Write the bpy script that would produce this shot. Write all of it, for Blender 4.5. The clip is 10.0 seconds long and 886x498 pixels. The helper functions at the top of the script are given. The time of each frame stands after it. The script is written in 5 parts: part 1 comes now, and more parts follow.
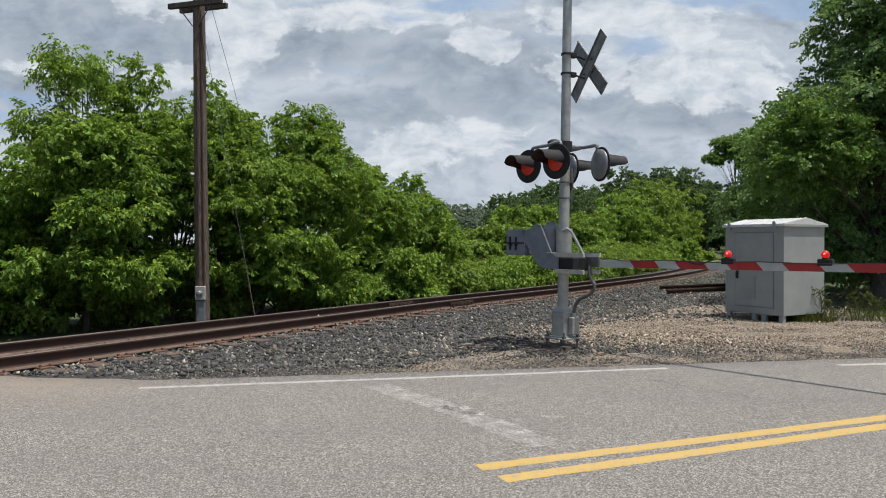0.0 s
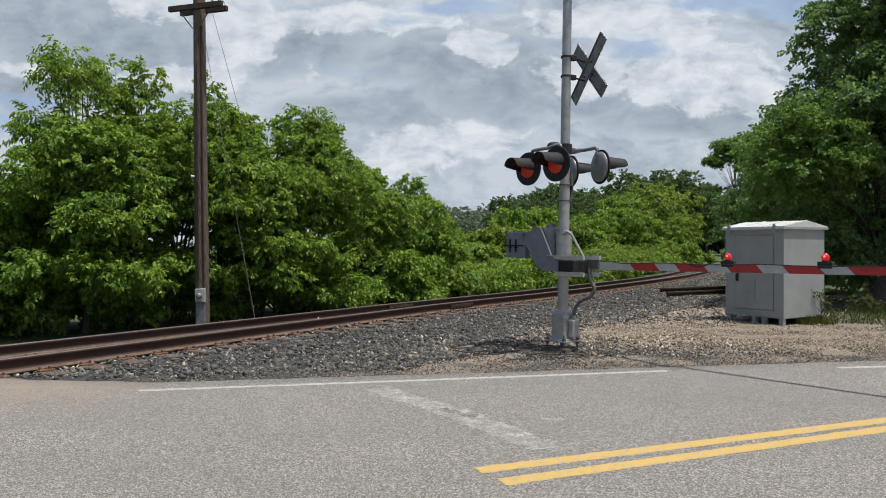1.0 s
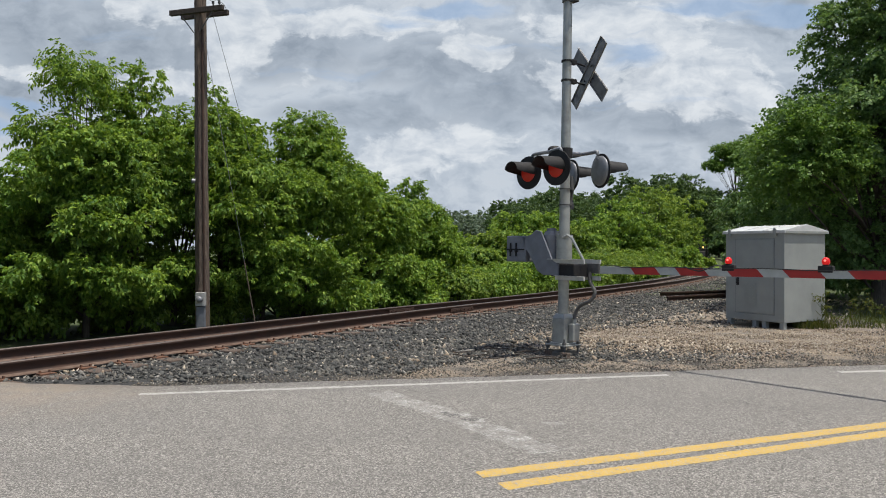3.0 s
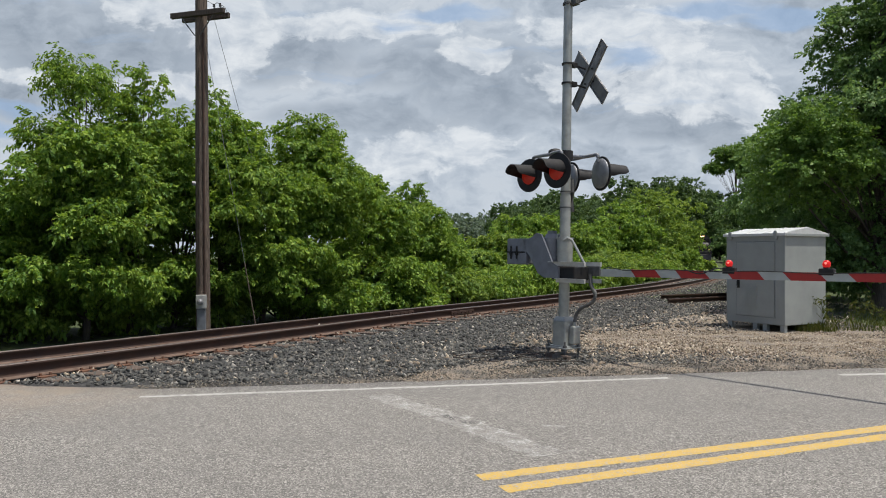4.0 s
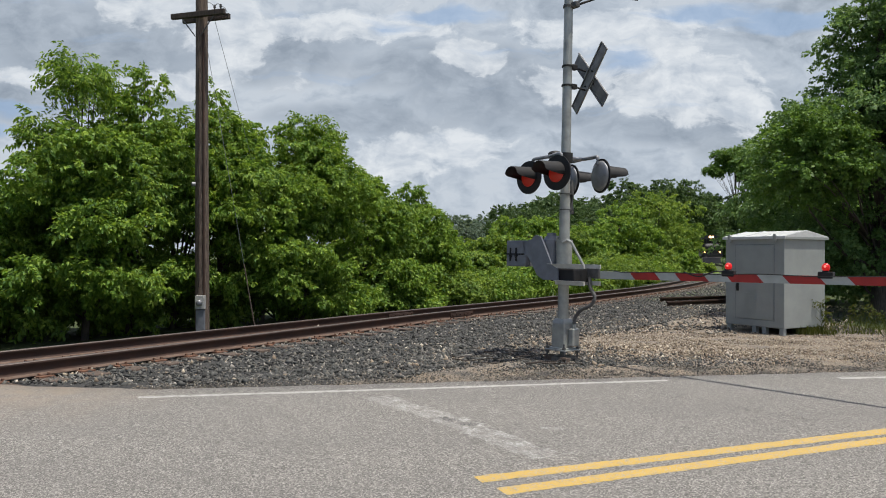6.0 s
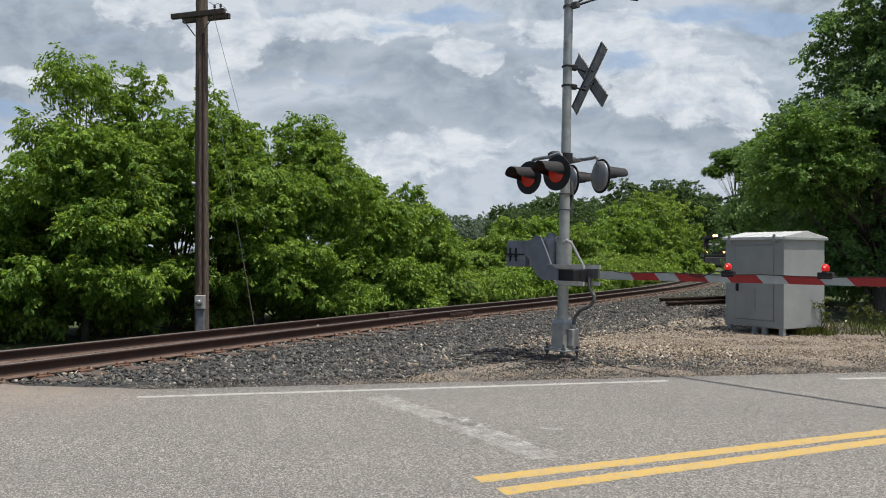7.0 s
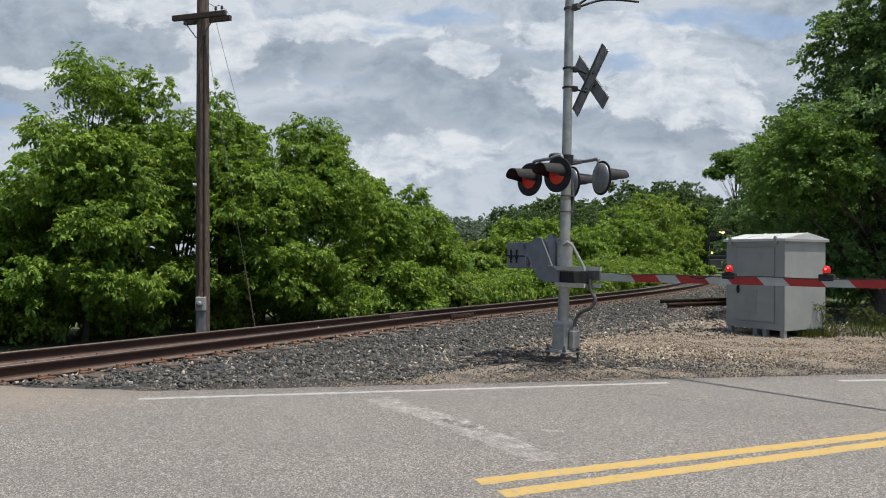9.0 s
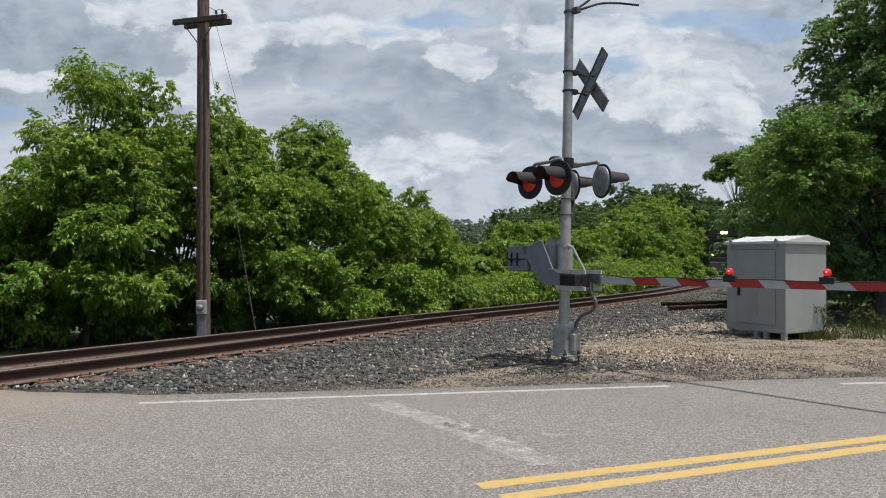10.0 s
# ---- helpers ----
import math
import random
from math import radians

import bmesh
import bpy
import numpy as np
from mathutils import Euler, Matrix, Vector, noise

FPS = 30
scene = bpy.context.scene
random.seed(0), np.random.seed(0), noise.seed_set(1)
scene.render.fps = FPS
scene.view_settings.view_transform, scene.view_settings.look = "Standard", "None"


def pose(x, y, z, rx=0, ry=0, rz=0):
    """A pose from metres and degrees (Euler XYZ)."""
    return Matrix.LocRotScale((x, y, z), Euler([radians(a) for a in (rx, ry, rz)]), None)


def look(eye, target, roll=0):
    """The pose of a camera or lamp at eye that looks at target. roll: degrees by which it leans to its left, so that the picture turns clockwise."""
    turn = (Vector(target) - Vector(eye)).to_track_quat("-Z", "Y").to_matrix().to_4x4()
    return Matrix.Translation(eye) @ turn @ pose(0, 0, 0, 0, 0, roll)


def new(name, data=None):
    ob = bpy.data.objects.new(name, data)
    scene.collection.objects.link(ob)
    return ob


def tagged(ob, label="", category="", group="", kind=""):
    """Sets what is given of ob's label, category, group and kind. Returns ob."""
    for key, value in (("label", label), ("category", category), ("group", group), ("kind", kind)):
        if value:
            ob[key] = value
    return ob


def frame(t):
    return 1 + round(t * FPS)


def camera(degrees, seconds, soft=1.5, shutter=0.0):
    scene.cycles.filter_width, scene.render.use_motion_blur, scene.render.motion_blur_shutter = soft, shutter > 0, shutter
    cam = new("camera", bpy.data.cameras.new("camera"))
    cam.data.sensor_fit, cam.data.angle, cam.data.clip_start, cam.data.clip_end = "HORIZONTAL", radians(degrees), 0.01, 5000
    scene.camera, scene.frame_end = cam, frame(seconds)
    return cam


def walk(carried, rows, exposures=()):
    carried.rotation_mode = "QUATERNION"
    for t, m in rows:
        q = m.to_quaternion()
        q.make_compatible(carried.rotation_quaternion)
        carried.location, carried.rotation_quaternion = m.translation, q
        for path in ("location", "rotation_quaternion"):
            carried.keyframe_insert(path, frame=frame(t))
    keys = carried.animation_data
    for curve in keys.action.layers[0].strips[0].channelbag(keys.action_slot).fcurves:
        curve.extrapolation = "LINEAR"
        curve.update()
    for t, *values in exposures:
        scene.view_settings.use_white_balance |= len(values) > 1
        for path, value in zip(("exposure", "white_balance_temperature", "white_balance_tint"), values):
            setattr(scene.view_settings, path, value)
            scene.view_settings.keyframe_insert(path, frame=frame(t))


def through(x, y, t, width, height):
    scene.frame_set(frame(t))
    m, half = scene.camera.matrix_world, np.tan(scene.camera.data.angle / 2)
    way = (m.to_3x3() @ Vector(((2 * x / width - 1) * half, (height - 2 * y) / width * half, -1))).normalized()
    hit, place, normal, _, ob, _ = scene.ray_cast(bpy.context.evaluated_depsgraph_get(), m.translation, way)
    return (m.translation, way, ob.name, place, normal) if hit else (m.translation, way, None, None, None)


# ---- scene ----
cam = camera(63.4, 10.0, 1.0)
PATH = [
    (0, pose(0, 0, 1.5200, 89.594, 0, -0.000) @ pose(0, 0, 0, 0, 0, -0.000)),
    (0.5, pose(0, 0, 1.5200, 89.672, 0, 0.002) @ pose(0, 0, 0, 0, 0, 0.014)),
    (1, pose(0, 0, 1.5200, 89.795, 0, -0.003) @ pose(0, 0, 0, 0, 0, 0.015)),
    (1.5, pose(0, 0, 1.5200, 89.853, 0, 0.001) @ pose(0, 0, 0, 0, 0, 0.079)),
    (2, pose(0, 0, 1.5200, 89.931, 0, 0.004) @ pose(0, 0, 0, 0, 0, 0.076)),
    (2.5, pose(0, 0, 1.5200, 89.993, 0, 0.016) @ pose(0, 0, 0, 0, 0, 0.061)),
    (4, pose(0, 0, 1.5200, 90.311, 0, 0.073) @ pose(0, 0, 0, 0, 0, 0.077)),
    (4.5, pose(0, 0, 1.5200, 90.336, 0, 0.107) @ pose(0, 0, 0, 0, 0, 0.053)),
    (5, pose(0, 0, 1.5200, 90.386, 0, 0.118) @ pose(0, 0, 0, 0, 0, 0.101)),
    (5.5, pose(0, 0, 1.5200, 90.438, 0, 0.068) @ pose(0, 0, 0, 0, 0, 0.216)),
    (7, pose(0, 0, 1.5200, 90.451, 0, 0.007) @ pose(0, 0, 0, 0, 0, 0.387)),
    (7.5, pose(0, 0, 1.5200, 90.463, 0, 0.015) @ pose(0, 0, 0, 0, 0, 0.373)),
    (8, pose(0, 0, 1.5200, 90.433, 0, 0.007) @ pose(0, 0, 0, 0, 0, 0.407)),
    (8.5, pose(0, 0, 1.5200, 90.448, 0, 0.005) @ pose(0, 0, 0, 0, 0, 0.427)),
    (9, pose(0, 0, 1.5240, 90.570, 0, 0.070) @ pose(0, 0, 0, 0, 0, 0.403)),
    (9.5, pose(0, 0, 1.5280, 90.702, 0, 0.067) @ pose(0, 0, 0, 0, 0, 0.295)),
    (10, pose(0, 0, 1.5320, 90.790, 0, 0.111) @ pose(0, 0, 0, 0, 0, 0.302)),
]
walk(cam, PATH)

# ---- light ----
SUN_AZ, SUN_EL = 122.0, 74.0   # degrees from +y towards +x; above the horizon
world = bpy.data.worlds.new("world")
scene.world = world
world.use_nodes = True
wn = world.node_tree.nodes
sky = wn.new("ShaderNodeTexSky")
sky.sky_type, sky.sun_disc = "NISHITA", False
sky.sun_elevation, sky.sun_rotation = radians(SUN_EL), radians(SUN_AZ)
sky.dust_density = 3.0
world.node_tree.links.new(sky.outputs[0], wn["Background"].inputs[0])
wn["Background"].inputs[1].default_value = 0.11
sun_data = bpy.data.lights.new("sun", "SUN")
sun_data.energy, sun_data.angle, sun_data.color = 4.1, radians(0.55), (1.0, 0.95, 0.86)
sun = new("sun", sun_data)
sun_way = Vector((math.sin(radians(SUN_AZ)) * math.cos(radians(SUN_EL)), math.cos(radians(SUN_AZ)) * math.cos(radians(SUN_EL)), math.sin(radians(SUN_EL))))
sun.matrix_world = look(sun_way * 100, (0, 0, 0))
scene.view_settings.exposure = 0.10


# ---- materials ----
class Mat:
    """A node material with a few shorthands."""
    def __init__(self, name, rough=0.7, metal=0.0):
        self.m = bpy.data.materials.new(name)
        self.m.use_nodes = True
        self.t = self.m.node_tree
        self.b = self.t.nodes["Principled BSDF"]
        self.b.inputs["Roughness"].default_value, self.b.inputs["Metallic"].default_value = rough, metal
        self.co = self.add("ShaderNodeTexCoord").outputs["Object"]

    def add(self, kind, **inputs):
        n = self.t.nodes.new(kind)
        for k, v in inputs.items():
            self.put(v, n.inputs[k.replace("_", " ")])
        return n

    def put(self, v, socket):
        if isinstance(v, bpy.types.NodeSocket):
            self.t.links.new(v, socket)
        elif isinstance(v, tuple) and len(v) == 3 and socket.type == "RGBA":
            socket.default_value = (*v, 1)
        else:
            socket.default_value = v

    def noise(self, scale, detail=4.0, co=None, rough=0.55, stretch=None, distort=0.0):
        co = co or self.co
        if stretch:
            mp = self.add("ShaderNodeMapping", Vector=co)
            mp.inputs["Scale"].default_value = stretch
            co = mp.outputs[0]
        return self.add("ShaderNodeTexNoise", Vector=co, Scale=scale, Detail=detail, Roughness=rough, Distortion=distort).outputs["Fac"]

    def ramp(self, fac, *stops):
        n = self.add("ShaderNodeValToRGB", Fac=fac)
        e = n.color_ramp.elements
        while len(e) < len(stops):
            e.new(0.5)
        for el, (p, c) in zip(e, stops):
            el.position, el.color = p, (*(c if isinstance(c, tuple) else (c, c, c)), 1)
        return n.outputs[0]

    def mix(self, fac, a, b, mode="MIX"):
        n = self.add("ShaderNodeMix")
        n.data_type, n.blend_type = "RGBA", mode
        self.put(fac, n.inputs[0])
        self.put(a, n.inputs[6])
        self.put(b, n.inputs[7])
        return n.outputs[2]

    def math(self, op, a, b=0.0):
        n = self.add("ShaderNodeMath")
        n.operation = op
        self.put(a, n.inputs[0])
        self.put(b, n.inputs[1])
        return n.outputs[0]

    def color(self, v):
        self.put(v, self.b.inputs["Base Color"])
        return self

    def rough(self, v):
        self.put(v, self.b.inputs["Roughness"])
        return self

    def bump(self, height, strength=0.3, dist=0.01):
        n = self.add("ShaderNodeBump", Height=height, Strength=strength, Distance=dist)
        self.t.links.new(n.outputs[0], self.b.inputs["Normal"])
        return self


def worn(name, base, dark, scale=6.0, rough=0.5, metal=0.0, bump=0.1):
    """Painted or bare metal with stains and fine grain."""
    m = Mat(name, rough, metal)
    a, f = m.noise(scale, 6), m.noise(scale * 14, 3)
    c = m.mix(m.ramp(a, (0.35, 0.0), (0.7, 1.0)), base, dark)
    c = m.mix(m.math("MULTIPLY", f, 0.25), c, tuple(x * 0.7 for x in base))
    m.color(c).bump(f, bump, 0.004)
    m.rough(m.ramp(a, (0.3, rough - 0.12), (0.75, min(1.0, rough + 0.15))))
    return m.m


def asphalt_nodes(m):
    cell = m.add("ShaderNodeTexVoronoi", Vector=m.co, Scale=100.0)
    grain = m.add("ShaderNodeTexVoronoi", Vector=m.co, Scale=195.0)
    speck = m.math("ADD", m.math("MULTIPLY", cell.outputs["Color"], 0.6), m.math("MULTIPLY", grain.outputs["Color"], 0.4))
    big, mid = m.noise(0.5, 5, stretch=(0.5, 1.6, 1)), m.noise(5, 4)
    c = m.ramp(speck, (0.22, (0.045, 0.042, 0.038)), (0.42, (0.132, 0.125, 0.114)), (0.58, (0.202, 0.193, 0.176)), (0.78, (0.48, 0.455, 0.415)))
    c = m.mix(m.ramp(big, (0.38, 0.0), (0.68, 0.30)), c, (0.12, 0.115, 0.11))
    return m.mix(m.math("MULTIPLY", mid, 0.22), c, (0.22, 0.213, 0.203)), speck


def make_asphalt():
    m = Mat("asphalt", 0.9)
    c, speck = asphalt_nodes(m)
    # pale dusty dirt near the track
    at = m.add("ShaderNodeAttribute")
    at.attribute_name = "dust"
    d = m.math("MULTIPLY", at.outputs["Fac"], m.ramp(m.noise(3, 5), (0.3, 0.2), (0.7, 1.0)))
    m.color(m.mix(d, c, (0.27, 0.22, 0.17))).bump(speck, 0.5, 0.006)
    return m.m


def make_paint(name, colour, wear_lo, wear_hi, scale=9.0, grit=0.25):
    """Road paint worn through to the asphalt."""
    m = Mat(name, 0.8)
    c, speck = asphalt_nodes(m)
    w = m.math("ADD", m.math("MULTIPLY", m.noise(scale, 8, rough=0.7), 1.0 - grit), m.math("MULTIPLY", speck, grit))
    m.color(m.mix(m.ramp(w, (wear_lo, 1.0), (wear_hi, 0.0)), c, colour)).bump(speck, 0.4, 0.005)
    return m.m


def make_ground():
    m = Mat("ground_cover", 0.95)
    at = m.add("ShaderNodeAttribute")
    at.attribute_name = "ballast"
    gr = m.add("ShaderNodeAttribute")
    gr.attribute_name = "grass"
    v = m.add("ShaderNodeTexVoronoi", Vector=m.co, Scale=22.0)
    fine = m.noise(60, 4, rough=0.7)
    mid = m.noise(2.2, 5)
    dirt = m.ramp(fine, (0.3, (0.10, 0.078, 0.055)), (0.5, (0.25, 0.20, 0.145)), (0.7, (0.45, 0.385, 0.30)))
    dirt = m.mix(m.ramp(mid, (0.4, 0.0), (0.65, 0.7)), dirt, (0.16, 0.15, 0.14))
    # ballast bed near black: the shade in gaps between stones is in its colour
    stone = m.mix(0.6, m.ramp(v.outputs["Color"], (0.2, (0.02, 0.02, 0.02)), (0.8, (0.075, 0.075, 0.072))), m.ramp(fine, (0.35, (0.018, 0.018, 0.018)), (0.65, (0.08, 0.078, 0.075))))
    green = m.ramp(fine, (0.3, (0.02, 0.035, 0.012)), (0.7, (0.10, 0.13, 0.04)))
    nz = m.math("MULTIPLY", m.math("SUBTRACT", mid, 0.5), 1.2)
    fb = m.ramp(m.math("ADD", at.outputs["Fac"], nz), (0.35, 0.0), (0.6, 1.0))
    fg = m.ramp(m.math("ADD", gr.outputs["Fac"], nz), (0.4, 0.0), (0.6, 1.0))
    m.color(m.mix(fg, m.mix(fb, dirt, stone), green)).bump(m.math("ADD", fine, v.outputs["Distance"]), 0.8, 0.03)
    return m.m


def make_stone():
    m = Mat("ballast_stone", 0.9)
    r = m.add("ShaderNodeNewGeometry").outputs["Random Per Island"]
    at = m.add("ShaderNodeAttribute")
    at.attribute_name = "tan"
    grey = m.ramp(r, (0.0, (0.018, 0.019, 0.018)), (0.35, (0.055, 0.060, 0.056)), (0.65, (0.095, 0.10, 0.093)), (0.87, (0.14, 0.13, 0.11)), (0.98, (0.30, 0.285, 0.255)))
    tan = m.ramp(r, (0.0, (0.07, 0.05, 0.033)), (0.4, (0.25, 0.19, 0.13)), (0.8, (0.46, 0.38, 0.275)), (1.0, (0.70, 0.64, 0.53)))
    n = m.noise(35, 4)
    m.color(m.mix(m.math("MULTIPLY", n, 0.4), m.mix(at.outputs["Fac"], grey, tan), (0.11, 0.10, 0.095))).bump(n, 0.4, 0.01)
    return m.m


def make_leaf(name, lo, mid, hi, through=0.45):
    """Leaves: each leaf a little different, letting light through."""
    m = Mat(name, 0.5)
    r = m.add("ShaderNodeNewGeometry").outputs["Random Per Island"]
    big = m.noise(0.9, 3)
    f = m.math("ADD", m.math("MULTIPLY", r, 0.55), m.math("MULTIPLY", big, 0.5))
    c = m.ramp(f, (0.2, lo), (0.52, mid), (0.85, hi))
    m.color(c)
    m.b.inputs["Specular IOR Level"].default_value = 0.22
    tr = m.add("ShaderNodeBsdfTranslucent", Color=m.mix(0.5, c, (hi[0] * 1.3, hi[1] * 1.35, hi[2] * 0.5)))
    ms = m.add("ShaderNodeMixShader", Fac=through)
    m.t.links.new(m.b.outputs[0], ms.inputs[1])
    m.t.links.new(tr.outputs[0], ms.inputs[2])
    m.t.links.new(ms.outputs[0], m.t.nodes["Material Output"].inputs[0])
    return m.m


def make_bark(name, a, b):
    m = Mat(name, 0.9)
    n = m.noise(9, 6, stretch=(6, 6, 0.5))
    m.color(m.ramp(n, (0.3, a), (0.7, b))).bump(n, 0.7, 0.02)
    return m.m


def make_glow(name, colour, strength):
    m = Mat(name, 0.3)
    m.color(tuple(x * 0.6 for x in colour))
    m.put(colour, m.b.inputs["Emission Color"])
    m.b.inputs["Emission Strength"].default_value = strength
    return m.m


# cloud masses by bearing: centre and half size, in thousandths of the view's depth
GREY_CLOUDS = [(-480, 285, 125, 62), (-620, 330, 100, 40), (-600, 225, 90, 26), (-225, 290, 95, 34), (65, 240, 105, 48), (-40, 262, 60, 30), (150, 205, 90, 18), (335, 180, 105, 22), (-110, 190, 90, 20), (250, 240, 40, 18), (480, 150, 90, 22)]
WHITE_CLOUDS = [(-300, 300, 40, 50), (-370, 240, 70, 20), (-395, 350, 60, 25), (35, 283, 42, 20), (340, 235, 78, 40), (425, 215, 45, 34), (-70, 130, 60, 34), (180, 245, 50, 26), (-130, 322, 130, 20), (230, 320, 120, 24), (-560, 252, 80, 12), (20, 150, 60, 22)]
BLUE_GAPS = [(-75, 322, 46, 15), (-5, 338, 60, 10), (256, 275, 40, 18), (370, 345, 110, 11), (-600, 205, 70, 12), (480, 330, 70, 14), (-640, 180, 60, 12)]


def make_sky():
    """Broken cloud: grey masses, white puffs and blue gaps, with feathered edges."""
    m = Mat("cloudy_sky")
    sep = m.add("ShaderNodeSeparateXYZ", Vector=m.co)
    comb = m.add("ShaderNodeCombineXYZ")
    m.put(m.math("DIVIDE", sep.outputs[0], sep.outputs[1]), comb.inputs[0])
    m.put(m.math("DIVIDE", sep.outputs[2], sep.outputs[1]), comb.inputs[1])
    co = comb.outputs[0]

    def warped(co, scale, amount, detail=3.0):
        w = m.add("ShaderNodeTexNoise", Vector=co, Scale=scale, Detail=detail)
        mid = m.add("ShaderNodeVectorMath")
        mid.operation = "SUBTRACT"
        m.put(w.outputs["Color"], mid.inputs[0])
        mid.inputs[1].default_value = (0.5, 0.5, 0.5)
        vm = m.add("ShaderNodeVectorMath")
        vm.operation = "MULTIPLY_ADD"
        m.put(mid.outputs[0], vm.inputs[0])
        vm.inputs[1].default_value = (amount, amount * 0.55, 0)
        m.put(co, vm.inputs[2])
        return vm.outputs[0]

    co2 = warped(co, 9.0, 0.10, 8.0)

    def masses(rows):
        total = None
        for u, v, a, b in rows:
            mp = m.add("ShaderNodeMapping", Vector=co2)
            mp.inputs["Scale"].default_value = (1000 / (1.7 * a), 1000 / (1.7 * b), 1)
            mp.inputs["Location"].default_value = (-u / (1.7 * a), -v / (1.7 * b), 0)
            g = m.add("ShaderNodeTexGradient", Vector=mp.outputs[0])
            g.gradient_type = "SPHERICAL"
            total = g.outputs["Fac"] if total is None else m.math("MAXIMUM", total, g.outputs["Fac"])
        return total

    big = m.noise(7.0, 12, co=co2, rough=0.56, stretch=(0.7, 1.5, 1))
    puff = m.noise(26.0, 10, co=co2, rough=0.6, stretch=(0.8, 1.3, 1))
    streak = m.noise(9.0, 9, co=co2, rough=0.6, stretch=(0.35, 3.0, 1))
    fine = m.math("ADD", m.math("MULTIPLY", big, 0.55), m.math("MULTIPLY", puff, 0.45))
    cloud = m.ramp(fine, (0.36, (0.36, 0.41, 0.48)), (0.47, (0.51, 0.56, 0.63)), (0.55, (0.63, 0.67, 0.725)), (0.66, (0.78, 0.80, 0.835)))
    soft = m.math("MULTIPLY", m.math("SUBTRACT", fine, 0.5), 2.6)
    g = m.ramp(m.math("ADD", masses(GREY_CLOUDS), soft), (0.10, 0.0), (0.40, 0.75), (0.8, 1.0))
    c = m.mix(m.math("MULTIPLY", g, 0.9), cloud, m.ramp(puff, (0.35, (0.29, 0.335, 0.40)), (0.65, (0.45, 0.50, 0.57))))
    w = m.ramp(m.math("ADD", masses(WHITE_CLOUDS), soft), (0.24, 0.0), (0.40, 0.8), (0.7, 1.0))
    c = m.mix(m.math("MULTIPLY", w, 0.85), c, m.ramp(puff, (0.35, (0.58, 0.625, 0.69)), (0.62, (0.86, 0.87, 0.885))))
    bl = m.ramp(m.math("ADD", masses(BLUE_GAPS), m.math("MULTIPLY", m.math("SUBTRACT", streak, 0.5), 2.2)), (0.22, 0.0), (0.66, 1.0))
    c = m.mix(m.math("MULTIPLY", bl, 0.62), c, (0.34, 0.48, 0.70))
    c = m.mix(1.0, c, (0.967, 1.0, 1.025), "MULTIPLY")
    em = m.add("ShaderNodeEmission", Color=c, Strength=0.89)
    m.t.links.new(em.outputs[0], m.t.nodes["Material Output"].inputs[0])
    return m.m


M_ASPHALT = make_asphalt()
M_WHITE_LINE = make_paint("white_road_paint", (0.50, 0.49, 0.47), 0.42, 0.58, 12.0, 0.5)
M_STOP = make_paint("faded_stop_line_paint", (0.56, 0.56, 0.545), 0.32, 0.46, 7.0, 0.5)
M_YELLOW = make_paint("yellow_road_paint", (0.50, 0.335, 0.08), 0.52, 0.64, 14.0, 0.5)
M_TAR = worn("black_tar_seal", (0.02, 0.02, 0.021), (0.045, 0.043, 0.042), 8, 0.6)
M_GROUND = make_ground()
M_STONE = make_stone()
M_SKY = make_sky()
M_RAIL = worn("rusty_rail_steel", (0.045, 0.027, 0.021), (0.085, 0.047, 0.034), 5, 0.75, 0.2)
M_RAILTOP = worn("polished_rail_head", (0.19, 0.165, 0.15), (0.11, 0.08, 0.068), 7, 0.45, 0.6)
# tan rust painted lighter, for the light that the foot's top catches
M_FOOT = worn("lit_rusty_rail_foot", (0.165, 0.112, 0.085), (0.10, 0.062, 0.045), 8, 0.9)
M_RUST = worn("orange_rust", (0.17, 0.08, 0.045), (0.09, 0.05, 0.035), 9, 0.9)
M_TIE = make_bark("weathered_tie_wood", (0.05, 0.035, 0.028), (0.16, 0.12, 0.095))
M_POLE = make_bark("weathered_pole_wood", (0.045, 0.032, 0.025), (0.19, 0.145, 0.115))
M_ARMWOOD = make_bark("dark_crossarm_wood", (0.025, 0.02, 0.017), (0.08, 0.062, 0.05))
M_GALV = worn("galvanised_steel", (0.41, 0.42, 0.40), (0.26, 0.27, 0.26), 7, 0.42, 0.35)
M_BRIGHT = worn("bright_galvanised_bar", (0.58, 0.58, 0.56), (0.42, 0.42, 0.40), 9, 0.5, 0.2)
M_ALU = worn("dull_aluminium", (0.30, 0.31, 0.33), (0.20, 0.205, 0.21), 5, 0.5, 0.5)
M_BLADE = worn("weathered_sign_back", (0.20, 0.20, 0.205), (0.11, 0.11, 0.115), 7, 0.5, 0.4)
M_MECH = worn("blue_grey_machine_paint", (0.20, 0.215, 0.25), (0.13, 0.14, 0.16), 5, 0.5, 0.1)
M_BLACK = worn("black_paint", (0.008, 0.008, 0.009), (0.016, 0.015, 0.015), 9, 0.68)
M_RUBBER = worn("black_cable_rubber", (0.015, 0.015, 0.015), (0.03, 0.03, 0.03), 12, 0.6)
M_CONDUIT = worn("dark_grey_conduit", (0.10, 0.10, 0.10), (0.06, 0.06, 0.06), 12, 0.6)
M_CABINET = worn("pale_grey_cabinet_paint", (0.318, 0.34, 0.33), (0.27, 0.288, 0.279), 2.2, 0.5, 0.0, 0.04)
M_ROOF = worn("white_roof_paint", (0.62, 0.64, 0.64), (0.5, 0.51, 0.5), 4, 0.45)
M_CONCRETE = worn("pale_concrete", (0.42, 0.40, 0.37), (0.28, 0.265, 0.24), 7, 0.9, 0.0, 0.4)
M_DARK_CONCRETE = worn("dark_concrete", (0.15, 0.14, 0.125), (0.07, 0.065, 0.058), 7, 0.9, 0.0, 0.4)
